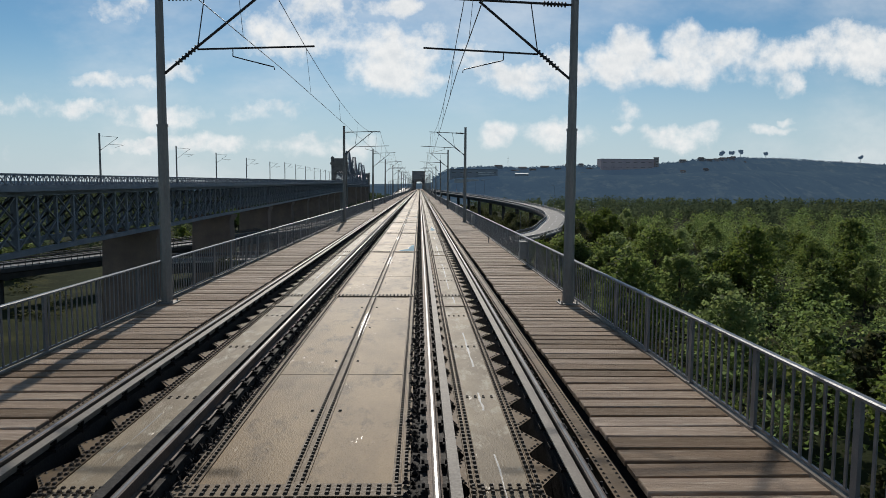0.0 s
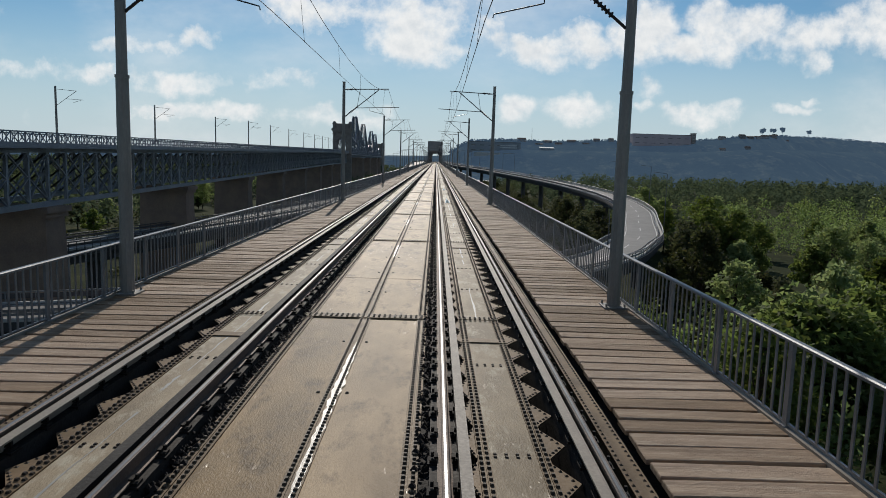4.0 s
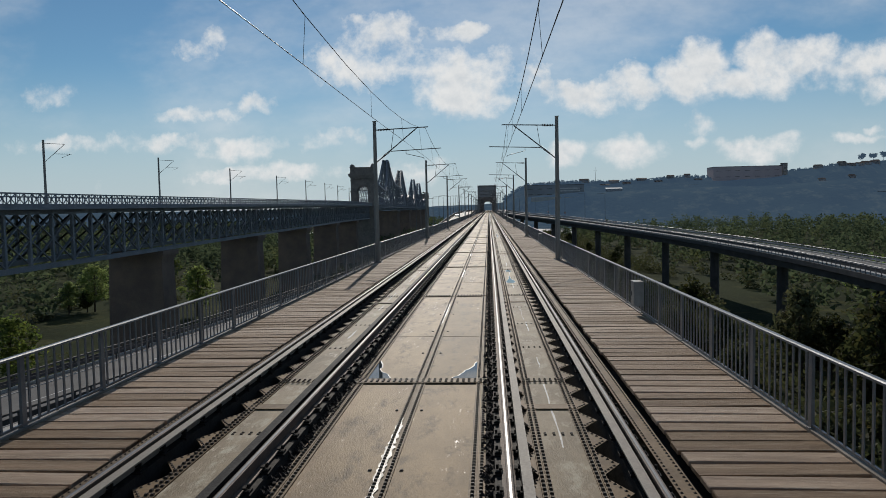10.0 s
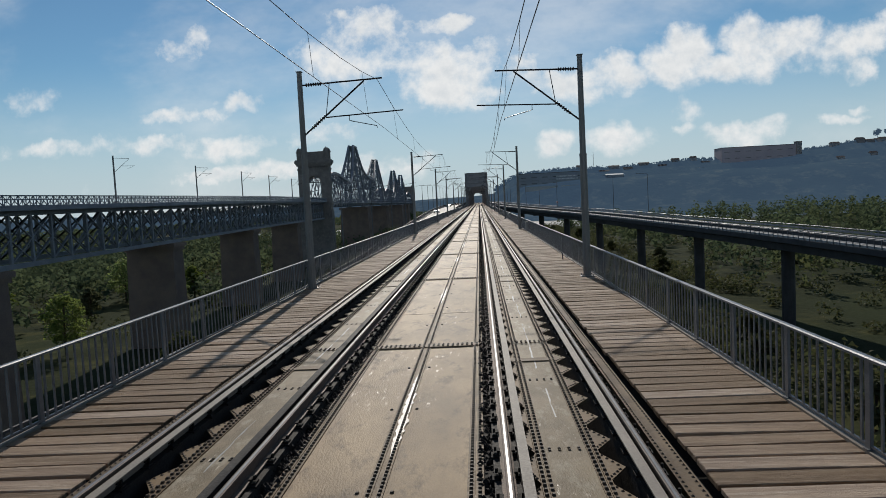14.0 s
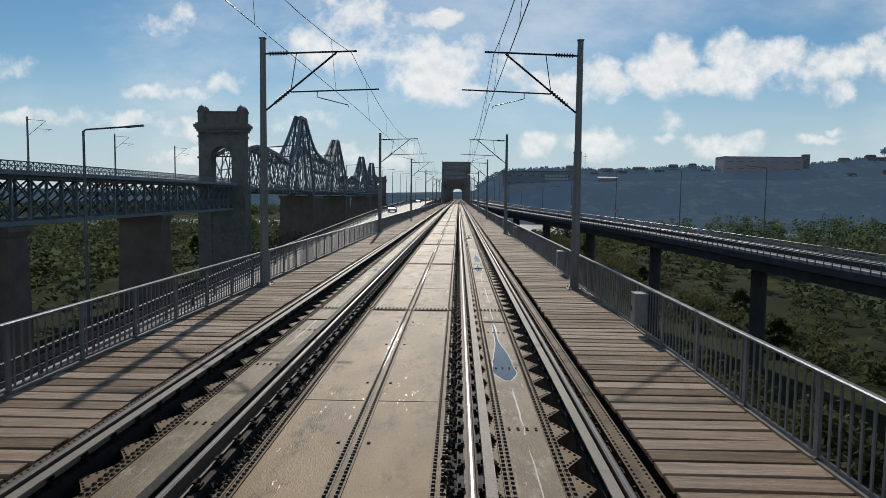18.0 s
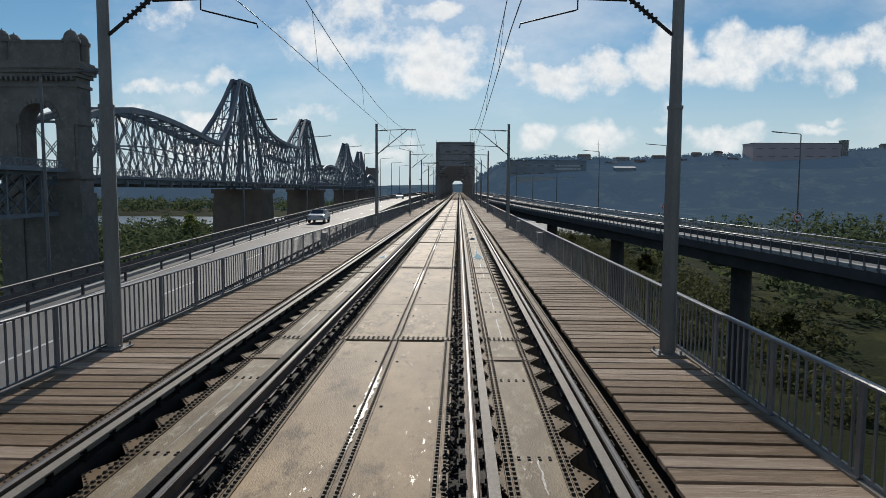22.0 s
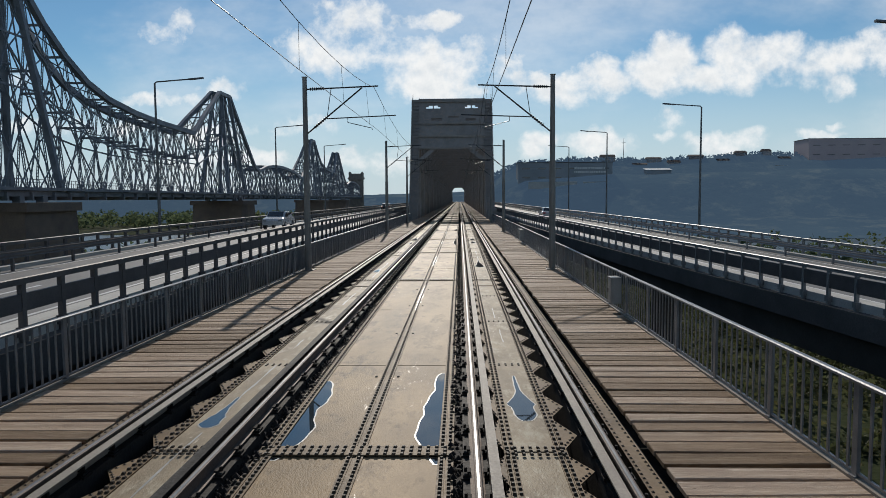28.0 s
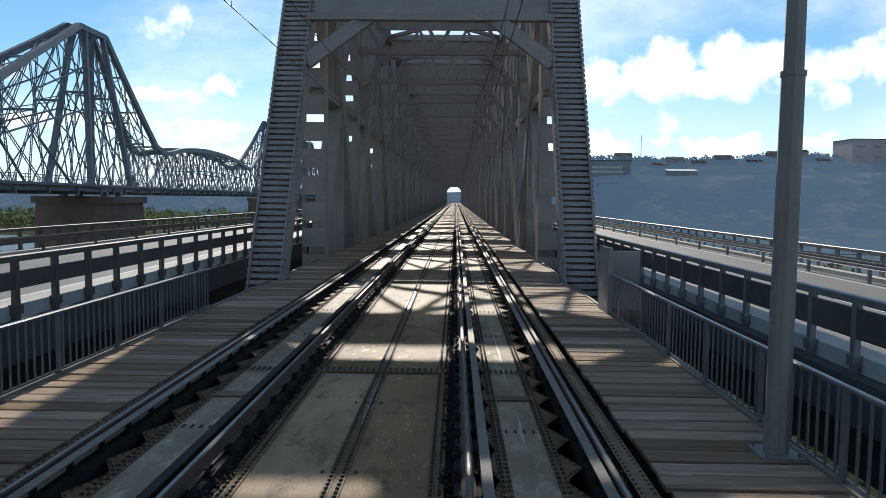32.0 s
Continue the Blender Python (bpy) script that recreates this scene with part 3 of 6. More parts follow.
# rivets of one bay
mb = MB()
for x in (-.062, .062, -1.14, -1.045, 1.045, 1.14):
    rivet_row(mb, x, PZ + .016)
for x in (-2.53, -2.46, -1.90, -1.83, 1.83, 1.90, 2.46, 2.53):
    rivet_row(mb, x, PZ + .016, step=0.125)
for k in range(22):
    for yy in (-.11, -.025, .06):
        rivet(mb, -1.08 + k * 2.16 / 21, yy, PZ + .032, .024, .02)
for s in (-1, 1):
    for k in range(8):
        for yy in (-.10, -.02, .06):
            rivet(mb, s * 2.17 - .33 + k * .66 / 7, yy, PZ + .024, .022, .022)
    for yb in (3.2, 6.5, 9.8):
        for k in range(4):
            for dy in (0, .07):
                rivet(mb, s * 2.17 - .18 + k * .12, yb + dy, PZ, .02, .016)
for yb in (2.6, 5.4, 8.4, 11.0):
    for x in (-.19, .19):
        rivet(mb, x, yb, PZ, .024, .02)
rivets_m = mb.mesh("rivets", M_RIVET)
# saw-toothed gussets beside each track plate, with the rivets on them
mb, mr = MB(), MB()
for s in (-1, 1):
    for side in (-1, 1):
        xb = s * 2.17 + side * .375
        xt = xb + side * (.24 if side == s else .13)
        n = 14
        for i in range(n):
            ya = .05 + i * (BAY - .1) / n
            yb = ya + (BAY - .1) / n
            ym = ya + (yb - ya) * .42
            tri = [(xb, ya, PZ - .012), (xt, ym, PZ - .012), (xb, yb - .05, PZ - .012), (xb, ya, PZ + .004), (xt, ym, PZ + .004), (xb, yb - .05, PZ + .004)]
            fl = [(0, 1, 2), (3, 5, 4), (0, 3, 4, 1), (1, 4, 5, 2)]
            mb.poly(tri, fl if side < 0 else [tuple(reversed(f)) for f in fl])
            for q in range(4):
                small_rivet(mr, xb + side * (.03 + (.045 if side == s else .02) * q), ya + .12 + q * .065, PZ + .004, .02, .018)
                small_rivet(mr, xb + side * (.03 + (.045 if side == s else .02) * q), yb - .17 - q * .1, PZ + .004, .02, .018)
gusset_m, gusset_r = mb.mesh("gusset_teeth", M_STRIP), mr.mesh("gusset_rivets", M_RIVET)

for a, b in zip(JOINTS, JOINTS[1:]):
    m = T(0, a, 0) @ Matrix.Diagonal((1, (b - a) / BAY, 1, 1))
    for me in (*plate_c, *plate_t, cover, *edge_bars):
        part(me.name.split(".")[0], me, None, deck, at=m)
    part("joint_strip", joint_c, None, deck, at=T(0, a, 0))
    for me in joint_t:
        part("joint_strip", me, None, deck, at=T(0, a - 1.6, 0))
    part("weld_seam", weld, None, deck, at=T(0, a + BAY * .34, 0))
    part("rivets", rivets_m, None, deck, at=m, kind="stuff")
    part("gusset_teeth", gusset_m, None, deck, at=m, kind="stuff")
    part("gusset_rivets", gusset_r, None, deck, at=m, kind="stuff")

# troughs, longitudinal girders and the body of the viaduct under the plates
def long_bar(name, x0, x1, z0, z1, mat, label=""):
    mb = MB()
    mb.box(min(x0, x1), max(x0, x1), DECK0 - 10, DECK1, z0, z1)
    part(name, mb, mat, deck, label)


# near-black trough floor and webs paint in the shade of the deep gaps
long_bar("trough_floor", -5.5, 5.5, -1.15, -1.05, M_DARK)
for x in RAIL_X:
    long_bar("rail_girder", x - .15, x + .15, -1.05, -.195, M_DARK, "dark girder under a rail")
for s in (-1, 1):
    for x0, x1 in ((1.12, 1.16), (1.80, 1.83), (2.51, 2.54)):
        long_bar("trough_web", s * x0, s * x1, -1.05, -.325, M_DARK)
    long_bar("side_beam", s * 3.25, s * 3.40, -.75, -.265, M_STRIP)
    long_bar("side_beam_flange", s * 3.22, s * 3.43, -.265, -.25, M_STRIP)
# pale trickles dried along the middle of the track plates
drip = random.Random(31)
mb = MB()
for s in (-1, 1):
    y = DECK0
    while y < NEAR1:
        ln = drip.uniform(.5, 3.4)
        if drip.random() < .62:
            n, w, x = 7, drip.uniform(.006, .016), s * (2.19 + drip.uniform(-.03, .03))
            xs_ = [x + drip.uniform(-.012, .012) for _ in range(n + 1)]
            ws_ = [w * drip.uniform(.3, 1.6) for _ in range(n + 1)]
            pts = [(xs_[k] + e * ws_[k], y + ln * k / n, PZ + .0025) for k in range(n + 1) for e in (-1, 1)]
            mb.poly(pts, [(2 * k, 2 * k + 1, 2 * k + 3, 2 * k + 2) for k in range(n)])
        y += ln + drip.uniform(0, 1.6)
part("pale_trickles", mb, M_RIM, deck, "pale mineral trickles on the track plates", kind="stuff")
mb = MB()
for s in (-1, 1):
    for x in (3.255, 3.395):
        rivet_row(mb, s * x, -.25, step=.115, head=small_rivet)
sbr = mb.mesh("side_beam_rivets", M_RIVET)
for a, b in zip(JOINTS, JOINTS[1:]):
    part("side_beam_rivets", sbr, None, deck, at=T(0, a, 0) @ Matrix.Diagonal((1, (b - a) / BAY, 1, 1)), kind="stuff")
mb = MB()
for s in (-1, 1):
    for x in (3.2, 5.35):
        mb.box(min(s * x, s * (x + .2)), max(s * x, s * (x + .2)), DECK0 - 10, DECK1, -3.4, -.46)
    # thin dark sheet added below the boards so their gaps look shaded
    mb.box(min(s * 3.4, s * 5.55), max(s * 3.4, s * 5.55), DECK0 - 10, DECK1, -.62, -.58)
part("viaduct_beams", mb, M_DARK, deck, "deep plate girders of the railway viaduct and added dark sheets")
mb = MB()
for y in range(-20, 700, 48):
    mb.box(-4.2, 4.2, y - 1.6, y + 1.6, -26, -3.4)
    mb.box(-5.2, 5.2, y - 2.0, y + 2.0, -4.4, -3.3)
part("viaduct_piers", mb, M_CONC, deck, "pale concrete viaduct piers")
mb = MB()
for s in (-1, 1):
    mb.box(min(s * 1.80, s * 2.54), max(s * 1.80, s * 2.54), NEAR1, DECK1, PZ - .02, PZ)
mb.box(-1.17, 1.17, NEAR1, DECK1, PZ - .02, PZ)
for y in np.arange(NEAR1 + 6, DECK1, 13.0):
    mb.box(-1.19, 1.19, y - .2, y + .2, PZ, PZ + .02)
part("far_plates", mb, M_PLATE, deck)

# rails
head = [(-.036, 0), (-.036, -.034), (-.009, -.05), (-.009, -.142), (-.075, -.158), (-.075, -.172), (.075, -.172), (.075, -.158), (.009, -.142),
        (.009, -.05), (.036, -.034), (.036, 0), (.028, .004), (-.028, .004)]
for x in RAIL_X:
    rail = thing("rail", "worn steel rail with a polished running surface", "rail", "rails of the two tracks", "structure", T(x, 0, 0))
    mb = MB()
    mb.sweep(head, [(0, DECK0 - 10, 0, 1, 0), (0, DECK1, 0, 1, 0)])
    ob = part("rail_body", mb, M_RAILSIDE, rail)
    mb = MB()
    mb.sweep([(-.017, .003), (.017, .003), (.013, .0065), (-.013, .0065)], [(0, DECK0 - 10, 0, 1, 0), (0, DECK1, 0, 1, 0)])
    part("running_surface", mb, M_RAILTOP, rail, "polished bright top")
    s = 1 if x in (RAIL_X[0], RAIL_X[2]) else -1
    mb = MB()
    g0 = .13 if abs(x) < 2 else .065
    x0, x1 = sorted((s * g0, s * (g0 + .115)))
    mb.box(x0, x1, DECK0 - 10, DECK1, -.05, -.03)
    x0, x1 = sorted((s * g0, s * (g0 + .02)))
    mb.box(x0, x1, DECK0 - 10, DECK1, -.165, -.05)
    # the second rail's angle is coloured dark to imitate its shaded side
    part("guard_angle", mb, M_DARK if x == RAIL_X[1] else M_GUARD, rail, "flat steel guard angle")
# fastenings
mb = MB()
for s in (-1, 1):
    mb.box(s * .115 - .035, s * .115 + .035, -.06, .06, -.195, -.15)
    mb.box(s * .085 - .02, s * .085 + .02, -.05, .05, -.135, -.115)
    mb.tube([(s * .125, 0, -.135), (s * .125, 0, -.085)], .018, 5)
mb.box(-.17, .17, -.09, .09, -.205, -.176)
clip = mb.v, mb.f
mb = MB()
for i in range(20):
    mb.poly([(a, b + .3 + i * BAY / 20, c) for a, b, c in clip[0]], clip[1])
clips_m = mb.mesh("fastenings", M_CLIP)
mb = MB()
lump = random.Random(3)
for i in range(620):
    y, x = lump.uniform(0, BAY), lump.uniform(.10, .31)
    r = lump.uniform(.012, .045)
    z = -.34 + lump.uniform(0, .10)
    mb.poly([(x - r, y - r, z), (x + r, y - r * .6, z), (x + r * .7, y + r, z), (x - r, y + r * .8, z), (x, y, z + r * 1.1)],
            [(0, 1, 4), (1, 2, 4), (2, 3, 4), (3, 0, 4)])
mb.box(.15, .31, 0, BAY, -.40, -.335)
crust_m = mb.mesh("trough_crust", M_CLIP)
for a, b in zip(JOINTS, JOINTS[1:]):
    m = Matrix.Diagonal((1, (b - a) / BAY, 1, 1))
    for x in RAIL_X:
        part("fastenings", clips_m, None, deck, at=T(x, a, 0) @ m, kind="stuff")
    part("trough_crust", crust_m, None, deck, at=T(-1.445, a, 0) @ m, kind="stuff")
    part("trough_crust", crust_m, None, deck, at=T(1.445, a, 0) @ m @ Matrix.Diagonal((-1, 1, 1, 1)), kind="stuff")

# puddles on the plates: x, y, half width, half length
puddle_rng = random.Random(11)


def puddle(x, y, rx, ry):
    ph = [puddle_rng.uniform(0, 6.3) for _ in range(4)]
    n = 96

    def ring(k, z):
        # blunt at the near end, drawn out to a tail at the far end
        left, right = [], []
        for i in range(n // 2):
            f = (i + .5) / (n // 2)
            g = min(1.0, max(0.0, (f - .28) / .42))
            w = rx * (min(1.0, f / .10) ** .55) * (1 - .80 * g * g * (3 - 2 * g)) * (1 - f) ** .35 + .006
            w *= 1 + .16 * noise.noise(Vector((f * 14, ph[0], 0)))
            w *= 1 + .12 * math.sin(7 * f + ph[0]) + .07 * math.sin(17 * f + ph[1]) + .05 * math.sin(33 * f + ph[3])
            w2 = w * (1 + .16 * math.sin(13 * f + ph[2]))
            e = (k - 1) * rx
            y_ = (f * 2 - 1) * ry * (1 + e / ry)
            right.append((min(lim, w + e), y_, z))
            left.append((-min(lim, w2 + e), y_, z))
        return right + left[::-1]

    lim = rx * 1.3
    ob = thing("puddle", "shallow rain puddle lying on the steel deck plate", "puddle", "puddles on the deck", at=T(x, y, PZ))
    mb = MB()
    mb.poly(ring(1.0, .004), [tuple(range(n))])
    part("water", mb, M_PUDDLE, ob)
    # slightly larger pale outline paints the bright glare round the water
    mb = MB()
    mb.poly(ring(1.0 + .017 / rx, .003) + ring(1.0 + .017 / rx, .0), [tuple(range(n))] + [(i + n, (i + 1) % n + n, (i + 1) % n, i) for i in range(n)])
    part("silt_rim", mb, M_RIM, ob, "pale rim painted for the sun glint")




def edge_puddle(s, y, w, ry, wedge):
    """A long pool held by the raised edge strip of the centre plate, with a wavy inner shore."""
    ph = [puddle_rng.uniform(0, 6.3) for _ in range(3)]
    n = 40

    def ring(e, z):
        shore, wall = [], []
        for i in range(n):
            f = (i + .5) / n
            body = (1 - f) ** .9 if wedge else math.sin(math.pi * f) ** .6
            k = w * body * (.66 + .2 * math.sin(7 * f + ph[0]) + .08 * math.sin(17 * f + ph[1]) + .03 * math.sin(43 * f + ph[2]))
            shore.append((s * (.998 - k - e), (f * 2 - 1) * (ry + e), z))
            wall.append((s * .998, (f * 2 - 1) * (ry + e), z))
        out = shore + wall[::-1]
        return out if s < 0 else out[::-1]

    ob = thing("puddle", "long rain puddle held by the raised plate edge", "puddle", "puddles on the deck", at=T(0, y, PZ))
    mb = MB()
    mb.poly(ring(0, .0042), [tuple(range(2 * n))])
    part("water", mb, M_PUDDLE, ob)
    # pale outline in place of the glare along the shore
    mb = MB()
    mb.poly(ring(.02, .003), [tuple(range(2 * n))])
    part("silt_rim", mb, M_RIM, ob, "pale rim painted for the sun glint")


for x, y, rx, ry in PUDDLES:
    if abs(x) > 1.1:
        puddle(x, y, rx, ry)
    else:
        edge_puddle(-1 if x < 0 else 1, y, rx * (2.6 if y < 300 else 1.7), ry if y < 300 else ry * 2, y < 300 and rx > .2)

# ---- walkways ----
PITCH = 0.40
board_m = []
brng = random.Random(5)
for k in range(6):
    mb = MB()
    w = PITCH - (.056, .062, .070, .050, .084, .060)[k]
    x0, x1 = 3.63 + brng.uniform(-.015, .02), 5.57
    t = brng.uniform(-.008, .008)
    e = .009
    mb.poly([(x0, 0, -.39), (x1, 0, -.39), (x1, w, -.39), (x0, w, -.39), (x0, 0, -.336), (x1, 0, -.336), (x1, w, -.336), (x0, w, -.336),
             (x0 + e, e, -.33 + t), (x1 - e, e, -.33 - t), (x1 - e, w - e, -.33 - t), (x0 + e, w - e, -.33 + t)],
            [(8, 9, 10, 11), (4, 5, 9, 8), (5, 6, 10, 9), (6, 7, 11, 10), (7, 4, 8, 11), (0, 1, 5, 4), (1, 2, 6, 5), (2, 3, 7, 6), (3, 0, 4, 7)])
    for xx in (3.78, 5.3):
        mb.poly([(xx - .012, w * .5 - .012, -.3285), (xx + .012, w * .5 - .012, -.3285), (xx + .012, w * .5 + .012, -.3285), (xx - .012, w * .5 + .012, -.3285)], [(0, 1, 2, 3)])
    board_m.append(mb)
board_me = [b.mesh("board", M_WOOD) for b in board_m]
FLIP = Matrix.Diagonal((-1, 1, 1, 1))
for side in (1, -1):
    walkway = thing("walkway", "weathered brown cross-plank walkway beside the track", "walkway", "walkways of the bridge", "structure")
    rest = MB()
    n0 = int((DECK1 - DECK0) / PITCH)
    for i in range(n0):
        y = DECK0 + i * PITCH
        k = brng.randrange(6)
        near = 572 < y < 690
        if near:
            part("board", board_me[k], None, walkway, at=T(0, y + brng.uniform(-.012, .012), brng.uniform(-.008, .008)) @ (FLIP if side < 0 else Matrix()))
        else:
            dz, sk = brng.uniform(-.008, .008), brng.uniform(-.009, .009)
            src = board_m[k]
            if y < 720:
                rest.poly([(side * a, b + y + (a - 4.5) * sk, c + dz) for a, b, c in src.v[:12]],
                          [f if side > 0 else tuple(reversed(f)) for f in src.f[:9]])
            else:
                w = PITCH - .06
                rest.box(min(side * 3.6, side * 5.57), max(side * 3.6, side * 5.57), y, y + w, -.39, -.33)
    part("boards", rest, M_WOODI, walkway, "rows of weathered planks", kind="stuff")
    mb = MB()
    mb.box(min(side * 5.57, side * 5.66), max(side * 5.57, side * 5.66), DECK0, 716, -.40, -.30)
    part("kerb_angle", mb, M_GUARD, walkway, "grey steel edge angle")

# ---- railings ----
SEC = 39.9


def railing_section():
    ob = thing("railing", "grey painted steel railing with flat balusters along the walkway", "railing", "railings of the walkways", "structure")
    mb = MB()
    mb.sweep([(-.045, .745), (-.045, .775), (-.03, .79), (.03, .79), (.045, .775), (.045, .745)], [(0, 0, 0, 1, 0), (0, SEC - .01, 0, 1, 0)])
    part("top_rail", mb, M_RAILING, ob)
    mb = MB()
    mb.box(-.012, .02, 0, SEC - .01, -.262, -.235)
    part("bottom_rail", mb, M_RAILING, ob)
    pm = MB()
    pm.box(-.022, .022, -.05, .05, -.40, .745)
    pm.box(-.05, .05, -.05, .05, -.30, -.285)
    post = pm.mesh("post", M_RAILING)
    for i in range(19):
        part("post", post, None, ob, at=T(0, 1.0 + i * 2.1, 0))
    mb = MB()
    for i in range(190):
        y = .105 + i * .21
        if i % 10 == 4:
            continue
        mb.box(-.009, .009, y - .022, y + .022, -.262, .745)
    part("balusters", mb, M_RAILING, ob, kind="stuff")
    return ob


base = railing_section()
base.matrix_basis = T(5.62, DECK0, 0)
for i in range(1, 18):
    copy_thing(base, T(5.62, DECK0 + i * SEC, 0))
for i in range(18):
    copy_thing(base, T(-5.62, DECK0 + i * SEC, 0))
# grey cabinets hung on the railing
mb = MB()
mb.box(-.13, .14, -.2, .2, -.08, .60)
mb.box(-.15, .14, -.22, .22, .60, .63)
cab = thing("cabinet", "grey sheet-metal cabinet standing against the railing", "cabinet", "trackside cabinets", at=T(5.48, 27.9, 0))
part("body", mb, M_BOX, cab)
mb = MB()
mb.box(-.142, -.13, -.18, .18, -.05, .57)
part("door", mb, M_BOX, cab)
mb = MB()
mb.box(-.162, -.142, .10, .14, .2, .32)
part("handle", mb, M_TUBE, cab)
for x, y in ((5.47, 55.4), (5.47, 519.3), (-5.47, 526.5), (5.47, 79.9), (5.47, 140), (5.47, 181), (5.47, 208.7), (5.47, 234.4), (5.47, 271.8), (5.47, 293.6), (5.47, 362.8), (5.47, 401.8), (5.47, 414.2),
             (5.47, 436.8), (5.47, 449), (5.47, 462), (5.47, 506.4), (5.47, 551), (5.47, 613.3), (5.47, 642.9), (5.47, 641.6), (-5.47, 505.3)):
    copy_thing(cab, T(5.48, y - 1.2, 0) if x > 0 else T(-5.48, y - 1.2, 0) @ Matrix.Rotation(math.pi, 4, "Z"))
# low bent bracket plates on the walkway edge
mb = MB()
mb.box(-.02, .02, -.06, .06, -.33, -.02)
mb.beam((0, 0, -.02), (-.18, 0, .1), .12, .02)
brk = thing("bracket", "small bent steel bracket on the walkway edge", "bracket", "walkway brackets", at=T(5.2, 39, 0))
part("plate", mb, M_BAND, brk)
for x, y in ((5.3, 207.6), (-5.3, 462.4), (5.25, 217.5), (-5.2, 645.5), (5.25, 333), (5.2, 377.0), (5.2, 547.4)):
    copy_thing(brk, T(x, y, 0))

# ---- overhead line ----
POLE_Y = [18.4, 61.8, 99.6, 134.8, 173.0, 215.2, 254.2, 288.0, 325.5, 369.8, 408.4, 443.6, 482.7, 526.1, 565.0, 594.5, 623.5, 656.8, 681.5]


def catenary_pole():
    ob = thing("catenary_mast", "grey steel catenary mast with a bracket arm on the walkway", "mast", "catenary masts of the bridge")
    mb = MB()
    mb.tube([(0, 0, -.33), (0, 0, 4.3)], .15, 10, .135)
    part("lower_shaft", mb, M_MAST, ob, smooth=False)
    mb = MB()
    mb.tube([(0, 0, 4.3), (0, 0, 4.36)], .15, 10)
    part("collar", mb, M_MAST, ob)
    mb = MB()
    mb.tube([(0, 0, 4.36), (0, 0, 8.05)], .118, 10, .10)
    mb.box(-.11, .11, -.11, .11, 8.05, 8.08)
    part("upper_shaft", mb, M_MAST, ob)
    mb = MB()
    mb.box(-.26, .26, -.26, .26, -.335, -.30)
    for a in (-1, 1):
        for b in (-1, 1):
            mb.tube([(a * .2, b * .2, -.30), (a * .2, b * .2, -.23)], .025, 5)
    part("base_plate", mb, M_MAST, ob)
    mb = MB()
    mb.tube([(-.1, 0, 7.55), (-3.2, 0, 7.66)], .032, 6)
    part("top_tube", mb, M_TUBE, ob)
    mb = MB()
    mb.discs((-.22, 0, 7.554), (-.86, 0, 7.577), .075, 8, 7)
    part("insulator", mb, M_TUBE, ob)
    mb = MB()
    mb.discs((-.40, 0, 5.905), (-.98, 0, 6.373), .07, 8, 7)
    part("insulator", mb, M_TUBE, ob)
    mb = MB()
    mb.tube([(-.1, 0, 5.66), (-2.5, 0, 7.6)], .034, 6)
    part("strut", mb, M_TUBE, ob)
    mb = MB()
    mb.tube([(-.95, 0, 6.28), (-3.95, 0, 6.40)], .026, 6)
    part("registration_tube", mb, M_TUBE, ob)
    mb = MB()
    mb.tube([(-.95, 0, 6.30), (-1.15, 0, 7.58)], .016, 5)
    part("hanger", mb, M_TUBE, ob)
    mb = MB()
    mb.tube([(-1.85, 0, 6.30), (-1.85, 0, 6.12), (-1.9, 0, 6.10), (-2.9, 0, 5.86), (-2.92, 0, 5.78)], .016, 5)
    part("steady_arm", mb, M_TUBE, ob)
    return ob


mast = catenary_pole()
mast.matrix_basis = T(5.3, POLE_Y[0], 0)
for y in POLE_Y:
    if y > POLE_Y[0]:
        copy_thing(mast, T(5.3, y, 0))
    copy_thing(mast, T(-5.42, y, 0) @ Matrix.Rotation(math.pi, 4, "Z"))
for s, y in ((-1, 288.0), (-1, 594.5)):
    ob = thing("floodlight", "black floodlight clamped to a catenary mast", "floodlight", "mast floodlights", at=T(-5.42, y, 4.6))
    mb = MB()
    mb.tube([(-.10, 0, 0), (-.34, 0, .04)], .03, 6)
    part("arm", mb, M_TUBE, ob)
    mb = MB()
    mb.tube([(-.36, -.16, .02), (-.36, .16, .09)], .085, 8, .06)
    mb.tube([(-.18, -.14, -.06), (-.18, .12, .0)], .06, 8, .05)
    part("head", mb, M_TUBE, ob)
wires_y = [-24.0] + POLE_Y + [706.0, 735.0, 770.0, 820.0]
for s in (-1, 1):
    ob = thing("overhead_wire", "thin dark contact and carrier wires with droppers over the track", "wire", "overhead wires")
    cx = s * 2.32
    for i, (a, b) in enumerate(zip(wires_y, wires_y[1:])):
        za, zb = (7.6, 7.6)
        mc, mm = MB(), MB()
        sag = 1.15 * min(1.0, (b - a) / 40)
        pts = []
        n = 10
        for k in range(n + 1):
            f = k / n
            pts.append((cx + s * .08 * (1 if i % 2 else -1) * (1 - 2 * f), a + (b - a) * f, za - 4 * sag * f * (1 - f)))
        mm.tube(pts, .011, 4)
        x0 = s * (2.22 if i % 2 else 2.42)
        x1 = s * (2.42 if i % 2 else 2.22)
        mc.tube([(x0, a, 5.74), ((x0 + x1) / 2, (a + b) / 2, 5.70), (x1, b, 5.74)], .010, 4)
        for k in (1, 3, 5, 7, 9):
            f = k / n
            md = MB()
            md.tube([pts[k], (x0 + (x1 - x0) * f, pts[k][1], 5.71)], .006, 3)
            part("dropper", md, M_WIRE, ob)
        part("carrier_wire", mm, M_WIRE, ob)
        part("contact_wire", mc, M_WIRE, ob)


